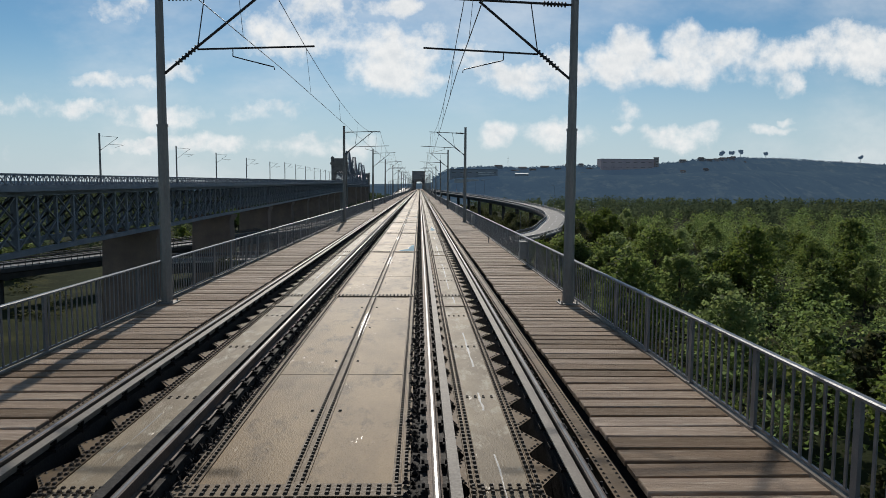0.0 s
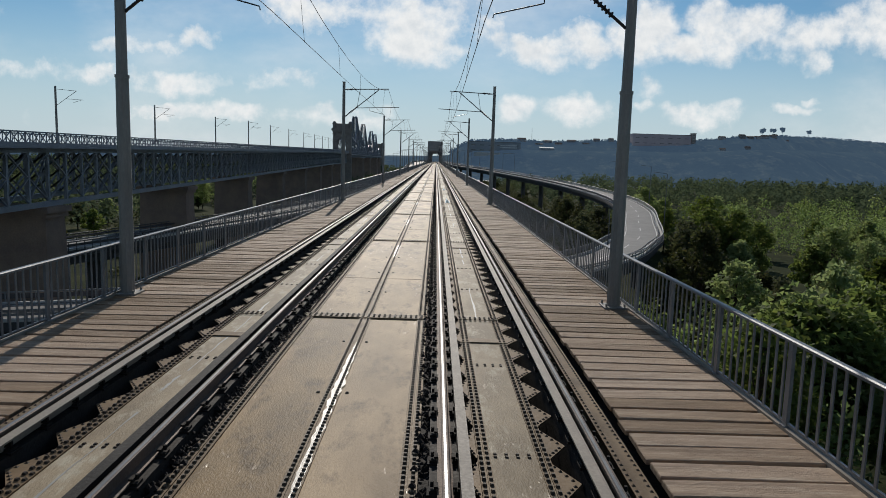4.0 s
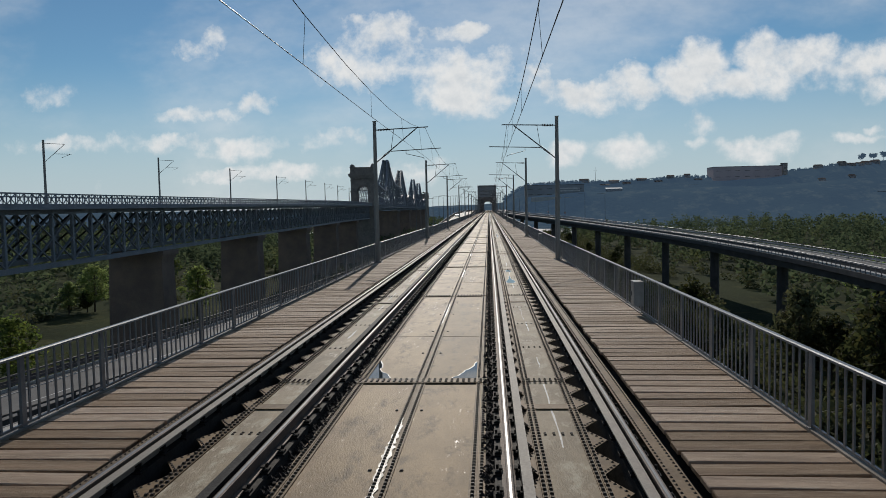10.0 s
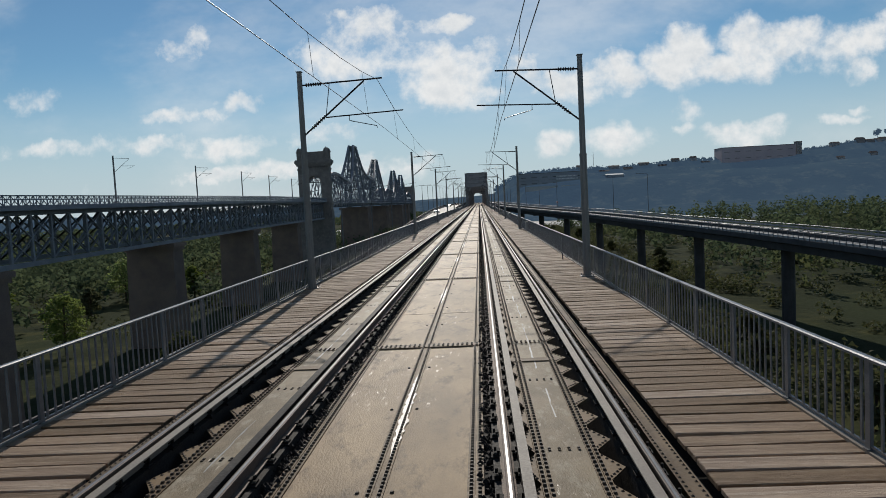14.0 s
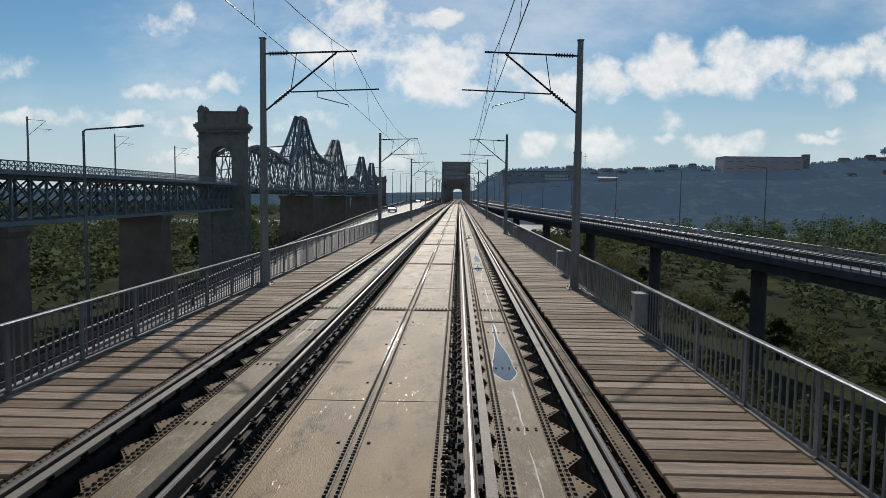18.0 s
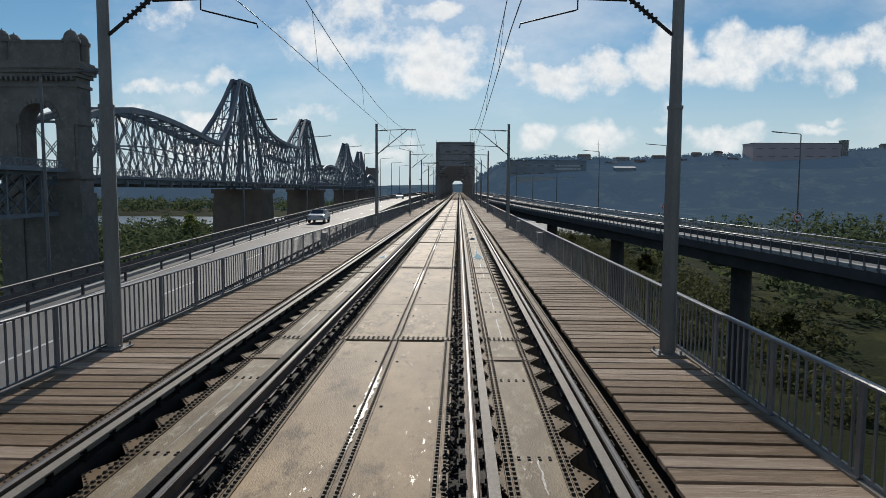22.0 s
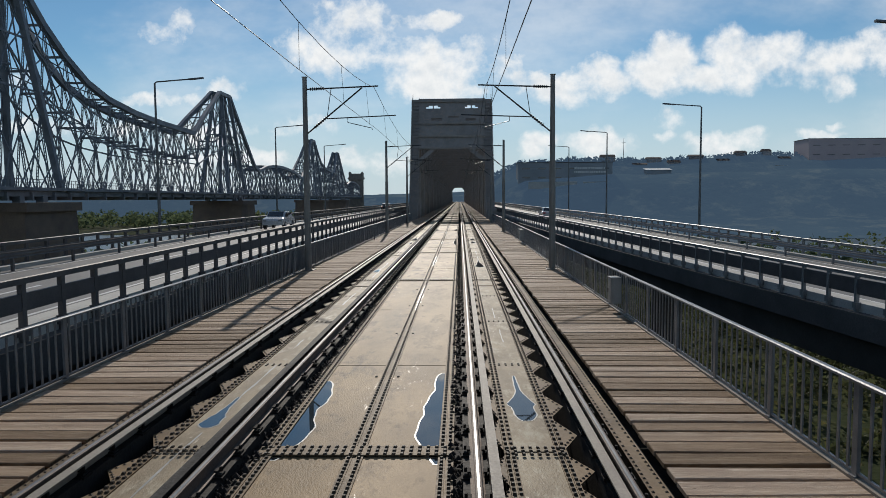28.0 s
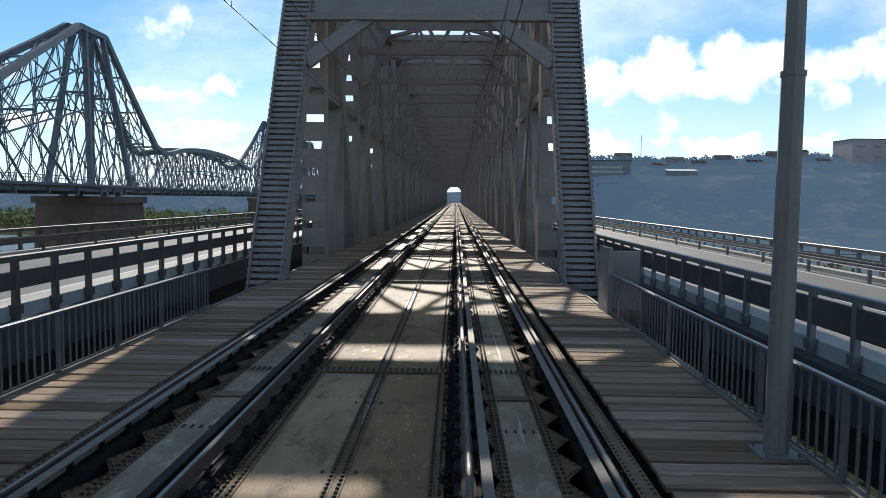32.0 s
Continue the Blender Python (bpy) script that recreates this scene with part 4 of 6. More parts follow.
# wet glistening film along the centre cover
wet_rng = random.Random(4)
for y in [a - .3 for a in JOINTS[2::1] if a < 700]:
    mb = MB()
    n = 44
    half = wet_rng.uniform(1.3, 3.2)
    ob = thing("wet_patch", "glistening wet film on the riveted centre seam of the deck", "wet patch", "wet patches on the deck", at=T(wet_rng.choice((-.05, .05)), y - half - wet_rng.uniform(0, 2.5), PZ))
    left, right = [], []
    for i in range(n):
        f = (i + .5) / n
        w = .085 * math.sin(math.pi * f) ** .5 * wet_rng.uniform(.35, 1.0)
        right.append((w * wet_rng.uniform(.6, 1.2), (f * 2 - 1) * half, .0185))
        left.append((-w, (f * 2 - 1) * half, .0185))
    mb.poly(right + left[::-1], [tuple(range(2 * n))])
    part("film", mb, M_WET, ob)

# ---- steel truss of the main spans ----
TRUSS0, TRUSS_TOP, TZ = 698.0, 708.0, 19.0
PANEL = 11.6
truss = thing("main_truss", "brown-grey riveted steel truss of the railway bridge with batten-plated end posts", "truss bridge", kind="structure")
XL, XR = -6.45, 6.6
for x in (XL, XR):
    s = -1 if x < 0 else 1
    a, b = Vector((x - s * .62, TRUSS0, -2.6)), Vector((x - s * .62, TRUSS_TOP + .6, TZ))
    # end post: two side webs, a recessed back, and batten plates over the front
    mb = MB()
    for o in (-.62, .56):
        mb.beam(a + Vector((o + .03, 0, 0)), b + Vector((o + .03, 0, 0)), .06, 1.25, (0, 1, 0))
    mb.beam(a + Vector((0, .5, 0)), b + Vector((0, .5, 0)), 1.2, .05, (0, 1, 0))
    part("end_post", mb, M_TRUSS, truss)
    d = b - a
    bm_ = MB()
    nb = 92
    for k in range(nb):
        p0 = a + d * ((k + .08) / nb) + Vector((0, -.52, 0))
        p1 = a + d * ((k + .74) / nb) + Vector((0, -.52, 0))
        bm_.beam(p0, p1, 1.4, .04, (0, 1, 0))
    part("batten_plates", bm_, M_TRUSS, truss, kind="stuff")
    mb = MB()
    mb.box(x - s * .62 - .6, x - s * .62 + .6, TRUSS_TOP, DECK1 - 6, TZ - .9, TZ)
    part("top_chord", mb, M_TRUSS, truss)
    mb = MB()
    mb.box(x - s * .62 - .5, x - s * .62 + .5, TRUSS0, DECK1, -2.6, -1.3)
    part("bottom_chord", mb, M_TRUSS, truss)
    np_ = int((DECK1 - TRUSS_TOP) / PANEL)
    for k in range(np_):
        y0 = TRUSS_TOP + k * PANEL
        mb = MB()
        for o in (-.55, .55):
            mb.beam((x - s * .62 + o, y0, -2), (x - s * .62 + o, y0, TZ - .5), .05, .9, (0, 1, 0))
        for j in range(14):
            z = -1 + j * 1.32
            mb.box(x - s * .62 - .55, x - s * .62 + .55, y0 - .43, y0 - .41, z, z + .95)
        part("vertical", mb, M_TRUSS, truss)
        mb = MB()
        p, q = (x - s * .62, y0, TZ - .8), (x - s * .62, y0 + PANEL, -1.6)
        if k % 2:
            p, q = (x - s * .62, y0, -1.6), (x - s * .62, y0 + PANEL, TZ - .8)
        mb.beam(p, q, 1.1, 1.15, (0, 1, 0))
        part("diagonal", mb, M_TRUSS, truss)
        mb = MB()
        mid = y0 + PANEL / 2
        mb.beam((x - s * .62, mid, -1.8), (x - s * .62, mid, TZ - .6), 1.0, .5, (0, 1, 0))
        part("hanger", mb, M_TRUSS, truss)
        mb = MB()
        q2 = (x - s * .62, mid, 8.2)
        mb.beam((x - s * .62, y0 if k % 2 else y0 + PANEL, TZ - .8), q2, .9, .6, (0, 1, 0))
        mb.beam((x - s * .62, y0 + PANEL if k % 2 else y0, -1.6), q2, .9, .6, (0, 1, 0))
        part("sub_diagonal", mb, M_TRUSS, truss)
        mb = MB()
        mb.box(x - s * .62 - .4, x - s * .62 + .4, y0, y0 + PANEL, 8.0, 8.5)
        part("mid_chord", mb, M_TRUSS, truss)
# portal frame and sway frames
for k in range(1, int((DECK1 - TRUSS_TOP) / PANEL)):
    y0 = TRUSS_TOP + k * PANEL
    mb = MB()
    mb.box(XL + .6, XR - .6, y0 - .25, y0 + .25, TZ - .6, TZ)
    mb.box(XL + .6, XR - .6, y0 - .06, y0 + .06, 17.0, TZ - .6)
    mb.box(XL + .6, XR - .6, y0 - .15, y0 + .15, 16.7, 17.0)
    for j in range(6):
        xa = XL + .6 + j * (XR - XL - 1.2) / 6
        xb = XL + .6 + (j + 1) * (XR - XL - 1.2) / 6
        mb.beam((xa, y0, 12.6 if j % 2 else 16.8), (xb, y0, 16.8 if j % 2 else 12.6), .22, .2, (0, 1, 0))
    mb.box(XL + .6, XR - .6, y0 - .15, y0 + .15, 12.3, 12.7)
    for s in (-1, 1):
        xa = XL + .9 if s < 0 else XR - .9
        mb.beam((xa, y0, 9.6), (xa - s * 2.4, y0, 12.4), .3, .35, (0, 1, 0))
    part("sway_frame", mb, M_TRUSS, truss)
    mb = MB()
    mb.beam((XL + .6, y0, TZ - .3), (XR - .6, y0 + PANEL, TZ - .3), .35, .3)
    mb.beam((XR - .6, y0, TZ - .3), (XL + .6, y0 + PANEL, TZ - .3), .35, .3)
    part("top_lateral", mb, M_TRUSS, truss)
    mb = MB()
    mb.box(XL, XR, y0 - .3, y0 + .3, -2.4, -1.16)
    part("floor_beam", mb, M_TRUSS, truss)
mb = MB()


def face_y(z):
    return TRUSS0 + (TRUSS_TOP - TRUSS0) * (z + 2.6) / (TZ + 2.6)


PL, PR = XL + 1.1, XR - 1.1
for x0, x1, z0, z1 in ((PL, PR, 16.95, 18.1), (PL, -4.1, 16.4, 16.95), (-1.8, 2.2, 16.4, 16.95), (4.3, PR, 16.4, 16.95), (-4.1, -3.7, 16.7, 16.95), (-2.2, -1.8, 16.7, 16.95),
                       (2.2, 2.6, 16.7, 16.95), (3.9, 4.3, 16.7, 16.95), (-3.05, -2.85, 16.4, 16.95), (3.15, 3.35, 16.4, 16.95), (PL, PR, 15.1, 16.4), (PL, -3.3, 14.3, 14.75), (-1.5, 2.3, 14.3, 14.75), (3.95, PR, 14.3, 14.75),
                       (PL, -.5, 14.75, 15.1), (1.2, PR, 14.75, 15.1), (PL, PR, 10.6, 14.3)):
    z0, z1 = (z0 if z0 < 11 else z0 + 1), z1 + 1
    xm, w = (x0 + x1) / 2, x1 - x0
    mb = MB()
    mb.beam((xm, face_y(z0), z0), (xm, face_y(z1), z1), w, .12, (0, 1, 0))
    part("portal_plate", mb, M_TRUSS, truss)
for z in (10.6, 12.6, 14.7, 18.5):
    y = face_y(z)
    mb = MB()
    mb.box(XL + 1.1, XR - 1.1, y - .3, y - .06, z, z + .3)
    part("portal_rib", mb, M_TRUSS, truss)
for s in (-1, 1):
    xa = XL + 1.2 if s < 0 else XR - 1.2
    mb = MB()
    mb.beam((xa, face_y(8.6), 8.6), (xa - s * 2.6, face_y(10.8), 10.8), .6, .3, (0, 1, 0))
    part("portal_brace", mb, M_TRUSS, truss)
for x in (XL + .1, XR - .1):
    mb = MB()
    mb.tube([(x, TRUSS_TOP + .6, TZ), (x, TRUSS_TOP + .6, TZ + .9)], .04, 5)
    part("finial_rod", mb, M_TUBE, truss)
# sloped sheet ends and gate leaf by the portal
mb = MB()
mb.box(5.5, 5.62, 692, 693.2, -.33, 1.5)
mb.box(5.62, 6.6, 692.9, 693.1, -.33, 1.35)
ob = thing("screen_panel", "brown steel screen panel closing the walkway at the truss", "panel", at=T(0, 0, 0))
part("panel", mb, M_TRUSS, ob)

# ---- roads on both sides ----


def k12(rows):
    """Plan rows (y, x, z) laid out on the common scale."""
    return [(y * 1.12, 1.274 + 1.12 * (x - 1.274), 2.787 + 1.12 * (z - 2.787)) for y, x, z in rows]


# inner barrier line: y, x, height of the barrier's top
R_ROWS = k12([(195, 33.2, -8.2), (215, 38.8, -7.5), (240, 45.3, -6.6), (270, 49, -5.7), (310, 48.5, -4.65), (360, 44, -3.5), (410, 37.1, -2.45), (460, 29.3, -1.35),
              (510, 20, -.3), (550, 13.2, .5), (590, 8.4, 1.25), (640, 6.9, 1.45), (700, 6.9, 1.5), (1100, 6.9, 1.5)])
R_PTS = [(x, y, z - 1.2) for y, x, z in R_ROWS]
R_PTS = [(-60, 150, -13.4), (-30, 158, -12.9), (-4, 168, -12.2), (14, 180, -11.6), (25.5, 194, -11.2), (31.5, 206, -10.9)] + R_PTS
L_PTS = [(-170, 20, -15), (-118, 66, -14), (-84, 118, -13.2), (-58, 170, -12.2), (-36, 226, -11), (-20, 285, -9.2), (-10.5, 340, -7.2), (-7.8, 392, -5.6), (-7.6, 420, -4.6), (-7.6, 448, -3.6), (-7.6, 476, -2.7),
         (-7.6, 504, -1.9), (-7.6, 538, -1.05), (-7.6, 582, -.25), (-7.6, 627, .22), (-7.6, 672, .35), (-7.6, 730, .4), (-7.6, 1235, .4)]


def spline(pts, step=4.0):
    pts = [Vector(p) for p in pts]
    out = []
    for i in range(len(pts) - 1):
        p0, p1, p2, p3 = pts[max(i - 1, 0)], pts[i], pts[i + 1], pts[min(i + 2, len(pts) - 1)]
        m1 = (p2 - p0) / max((p2 - p0).length, 1e-6) * (p2 - p1).length
        m2 = (p3 - p1) / max((p3 - p1).length, 1e-6) * (p2 - p1).length
        n = max(1, int((p2 - p1).length / step))
        for k in range(n):
            t = k / n
            out.append(p1 * (2 * t ** 3 - 3 * t ** 2 + 1) + m1 * (t ** 3 - 2 * t ** 2 + t) + p2 * (-2 * t ** 3 + 3 * t ** 2) + m2 * (t ** 3 - t ** 2))
    out.append(pts[-1])
    return out


def road(pts, width, side, label):
    """A carriageway on a concrete slab; pts run along the edge next to the railway, side +1 when the road lies to the right of it."""
    line = spline(pts)
    path = []
    for i, p in enumerate(line):
        d = (line[min(i + 1, len(line) - 1)] - line[max(i - 1, 0)])
        d.z = 0
        d.normalize()
        path.append((p.x, p.y, p.z, d.y * side, -d.x * side))
    rd = thing("road", label, "road", "approach roads", "structure")
    mb = MB()
    mb.sweep([(.5, 0), (width - .5, 0), (width - .5, -.25), (.5, -.25)], path)
    part("asphalt", mb, M_ASPH, rd, "worn grey asphalt")
    mb = MB()
    mb.sweep([(-.2, -.14), (width + .2, -.14), (width + .2, -.95), (width - .5, -1.15), (width - .7, -2.3), (.7, -2.3), (.5, -1.15), (-.2, -.95)], path)
    part("slab", mb, M_CONC, rd, "grey concrete bridge slab")
    for o, kw in ((0.12, .6), (width - .5, .4)):
        mb = MB()
        mb.sweep([(o, .16), (o + kw, .16), (o + kw + .03, .12), (o + kw + .03, -.2), (o, -.2)], path)
        part("kerb", mb, M_KERB, rd, "pale concrete kerb")
    dash = MB()
    for i in range(0, len(path) - 2, 3):
        a, b = path[i], path[i + 1]
        w = width / 2
        dash.poly([(q[0] + q[3] * (w + e), q[1] + q[4] * (w + e), q[2] + .005) for q in (a, b) for e in (-.07, .07)], [(0, 1, 3, 2)])
    part("lane_dashes", dash, M_PAINT, rd, "white lane dashes")
    mb = MB()
    for o in (1.45, width - 1.2):
        mb.sweep([(o - .06, .004), (o + .06, .004), (o + .06, .001), (o - .06, .001)], path)
    part("edge_lines", mb, M_PAINT, rd, "white edge lines")
    # barriers
    for inner, o in ((True, .05), (False, width - .05)):
        bar = thing("barrier", "galvanised tube barrier on posts along the road" if side > 0 else "brown-grey steel barrier on posts along the road", "barrier", "road barriers", "structure")
        mb = MB()
        ht = 1.2 if inner else 1.05
        mb.sweep([(o - .07, ht - .14), (o + .07, ht - .14), (o + .07, ht - .02), (o + .04, ht), (o - .04, ht), (o - .07, ht - .02)], path)
        # barriers left of the railway get a browner, duller colour
        steel = M_GALV if side > 0 else M_BARL
        part("top_rail", mb, steel, bar)
        for z0, z1 in (((.46, .98) if side > 0 else (.50, .86),) if inner else ((.45, .70),)):
            mb = MB()
            mb.sweep([(o - .04, z0), (o + .04, z0), (o + .04, z1), (o - .04, z1)], path)
            part("mid_rail", mb, M_BAND if inner else steel, bar, "dark sheet rail" if inner else "")
        pm = MB()
        pm.box(-.055, .055, -.07, .07, -.2, ht - .12)
        pm.box(-.09, .09, -.11, .11, -.02, .18)
        post = pm.mesh("post", steel)
        far = MB()
        run = 0.0
        for a, b in zip(path, path[1:]):
            seg = math.hypot(b[0] - a[0], b[1] - a[1])
            while run < seg:
                f = run / seg
                x, y, z = (a[0] + (b[0] - a[0]) * f + a[3] * o, a[1] + (b[1] - a[1]) * f + a[4] * o, a[2] + (b[2] - a[2]) * f)
                if 520 < y < 745:
                    part("post", post, None, bar, at=T(x, y, z))
                elif y < 900:
                    far.box(x - .05, x + .05, y - .06, y + .06, z - .2, z + ht - .1)
                run += 1.4
            run -= seg
        part("far_posts", far, steel, bar, kind="stuff")
    # crash rail standing on the asphalt before the outer barrier
    bar = thing("crash_rail", "double corrugated steel crash rail beside the carriageway", "crash barrier", "crash rails", "structure")
    mb = MB()
    o = width - 1.0
    mb.sweep([(o, .5), (o + .03, .55), (o, .62), (o + .03, .69), (o, .75), (o + .06, .75), (o + .06, .5)], path)
    part("beam", mb, steel, bar)
    far = MB()
    for q in path[::1]:
        x, y = q[0] + q[3] * (o + .1), q[1] + q[4] * (o + .1)
        far.box(x - .05, x + .05, y - .05, y + .05, q[2], q[2] + .72)
    part("posts", far, steel, bar, kind="stuff")
    # columns
    cols = MB()
    for q in path[4::8]:
        x, y = q[0] + q[3] * width / 2, q[1] + q[4] * width / 2
        if y < 690 and abs(x) > 6:
            cols.tube([(x, y, -27), (x, y, q[2] - 2.6)], 1.05, 12)
            cols.beam((x - q[3] * 3.2, y - q[4] * 3.2, q[2] - 2.3), (x + q[3] * 3.2, y + q[4] * 3.2, q[2] - 2.3), 1.6, .7)
    part("columns", cols, M_CONC, rd, "round concrete columns")
    return path


RW, LW = 8.6, 8.9
path_r = road(R_PTS, RW, 1, "grey asphalt road curving up on a concrete viaduct beside the railway")
path_l = road(L_PTS, LW, -1, "grey asphalt road climbing on a concrete viaduct beside the railway")


def at_y(path, y, off, y_min=200):
    cand = [q for q in path if q[1] > y_min]
    for a, b in zip(cand, cand[1:]):
        if a[1] <= y <= b[1]:
            f = (y - a[1]) / (b[1] - a[1])
            q = [u + (v - u) * f for u, v in zip(a, b)]
            return q[0] + q[3] * off, q[1] + q[4] * off, q[2]
    q = min(cand, key=lambda q: abs(q[1] - y))
    return q[0] + q[3] * off, q[1] + q[4] * off, q[2]


def street_lamp(h=10.2, reach=2.3):
    ob = thing("street_lamp", "grey tapered street lamp with one outreach arm beside the road", "street lamp", "road lamps")
    mb = MB()
    mb.tube([(0, 0, -.3), (0, 0, h)], .11, 8, .06)
    part("pole", mb, M_LAMP, ob)
    mb = MB()
    mb.tube([(0, 0, h - .05), (-.12, 0, h + .06), (-reach, 0, h + .22)], .045, 6)
    part("arm", mb, M_LAMP, ob)
    mb = MB()
    mb.sweep([(-.12, 0), (.12, 0), (.09, .09), (-.09, .09)], [(-reach + .15, 0, h + .16, 0, 1), (-reach - .75, 0, h + .24, 0, 1)])
    part("lamp_head", mb, M_LAMP, ob)
    return ob


lamp = street_lamp()
lamp.matrix_basis = T(*at_y(path_r, 648.0, RW + 1.5))
for y in (240, 283, 325, 487, 513.0, 542.0, 571.0, 597.0, 624.5, 673.3, 697.0):
    copy_thing(lamp, T(*at_y(path_r, y, RW + (1.1 if y < 610 or y > 660 else 1.4))) @ Matrix.Diagonal((1, 1, 1.1 if y < 640 else 1.0, 1)))
copy_thing(lamp, T(30.4, 199, -11) @ Matrix.Rotation(math.pi * .1, 4, "Z") @ Matrix.Diagonal((1, 1, .68, 1)))
for y in (690.0, 664.4, 636.3, 608.6, 582.6, 555.5, 530.0, 500.8, 475.0, 447.0, 419.3, 393.2):
    copy_thing(lamp, T(*at_y(path_l, y, LW + 1.1)) @ Matrix.Rotation(math.pi, 4, "Z") @ Matrix.Diagonal((1, 1, 1.03 if y < 490 else 0.96, 1)))
# round speed signs on lamp posts of the right-hand road
for y, up in ((542.0, 2.5), (571.0, 2.3)):
    sx, sy, sz = at_y(path_r, y, RW + 1.1)
    ob = thing("road_sign", "round red-rimmed speed sign on a lamp post", "road sign", "speed signs on lamp posts", at=T(sx, sy - .16, sz + up))
    mb = MB()
    mb.tube([(0, 0, 0), (0, .03, 0)], .45, 20)
    part("rim", mb, M_RED, ob)
    mb = MB()
    mb.tube([(0, -.01, 0), (0, 0, 0)], .34, 20)
    part("face", mb, M_SIGN, ob)
    mb = MB()
    for k in (-.14, 0, .14):
        mb.box(k - .05, k + .05, -.016, -.011, -.11, .11)
    part("digit_bars", mb, M_BLACK, ob)


def car(paint, label):
    ob = thing("car", label, "car", "cars on the road")
    prof = [(-2.1, .35), (-2.15, .75), (-2.0, .92), (-1.55, .98), (-.95, 1.42), (.55, 1.46), (1.15, 1.05), (1.95, .88), (2.15, .7), (2.15, .35)]
    mb = MB()
    n = len(prof)
    for x in (-.88, -.80, .80, .88):
        ins = .93 if abs(x) > .85 else 1.0
        for y, z in prof:
            zz = z if z < 1 else 1 + (z - 1) * (1.0 if abs(x) < .85 else .86)
            mb.v.append((x * (1 if z < 1 else .86), y * ins, zz))
    for r in range(3):
        for i in range(n):
            j = (i + 1) % n
            mb.f.append((r * n + i, (r + 1) * n + i, (r + 1) * n + j, r * n + j))
    mb.f.append(tuple(reversed(range(n))))
    mb.f.append(tuple(range(3 * n, 4 * n)))
    part("body", mb, paint, ob)
    for nm, pts in (("windscreen", [(-.66, 1.10, 1.10), (.66, 1.10, 1.10), (.60, .62, 1.43), (-.60, .62, 1.43)]),
                    ("rear_window", [(-.62, -1.50, 1.04), (.62, -1.50, 1.04), (.58, -1.02, 1.39), (-.58, -1.02, 1.39)])):
        mb = MB()
        d = .03 if nm == "windscreen" else -.03
        mb.poly([(x, y + d, z + .02) for x, y, z in pts] + [(x, y, z - .03) for x, y, z in pts],
                [(0, 1, 2, 3), (7, 6, 5, 4), (0, 4, 5, 1), (1, 5, 6, 2), (2, 6, 7, 3), (3, 7, 4, 0)])
        part(nm, mb, M_GLASS, ob)
    for s in (-1, 1):
        mb = MB()
        x0, x1 = sorted((s * .765, s * .80))
        mb.poly([(x0, -1.2, 1.0), (x0, .9, 1.02), (x0, .5, 1.36), (x0, -.9, 1.34), (x1, -1.2, 1.0), (x1, .9, 1.02), (x1, .5, 1.36), (x1, -.9, 1.34)],
                [(0, 3, 2, 1), (4, 5, 6, 7), (0, 1, 5, 4), (1, 2, 6, 5), (2, 3, 7, 6), (3, 0, 4, 7)])
        part("side_window", mb, M_GLASS, ob)
        for y in (-1.3, 1.3):
            mb = MB()
            mb.tube([(s * .70, y, .32), (s * .90, y, .32)], .32, 14)
            w = part("wheel", mb, M_BLACK, ob)
            mb = MB()
            mb.tube([(s * .895, y, .32), (s * .91, y, .32)], .19, 10)
            part("rim", mb, M_GALV, w)
        mb = MB()
        mb.box(min(s * .5, s * .82), max(s * .5, s * .82), -2.17, -2.05, .68, .84)
        part("tail_light", mb, M_RED, ob)
        mb = MB()
        mb.box(min(s * .5, s * .82), max(s * .5, s * .82), 2.02, 2.17, .66, .8)
        part("headlight", mb, M_GALV, ob)
    return ob


silver = car(M_CARW, "silver hatchback car driving on the asphalt road")
silver.matrix_basis = T(*at_y(path_r, 686, 4.9)) @ T(0, 0, .02)
copy_thing(silver, T(*at_y(path_l, 652, 6.6)) @ T(0, 0, .02) @ Matrix.Rotation(math.pi, 4, "Z"))
copy_thing(silver, T(*at_y(path_l, 545, 6.4)) @ T(0, 0, .02) @ Matrix.Rotation(math.pi, 4, "Z"))
dark = car(M_CARB, "dark hatchback car driving on the asphalt road")
dark.matrix_basis = T(*at_y(path_l, 735, 6.2)) @ T(0, 0, .02)

# ---- old lattice bridge ----


def ox(y):
    """The old bridge's centre line."""
    return -48.6 - 0.043 * (y - 183)


def oz(y):
    """Its deck."""
    return 2.9 + .0075 * (min(y, 495) - 134)


OX_T = 577.0
old = thing("old_bridge", "old dark steel lattice railway bridge on masonry piers", "bridge", kind="structure")
SPAN = 51.3
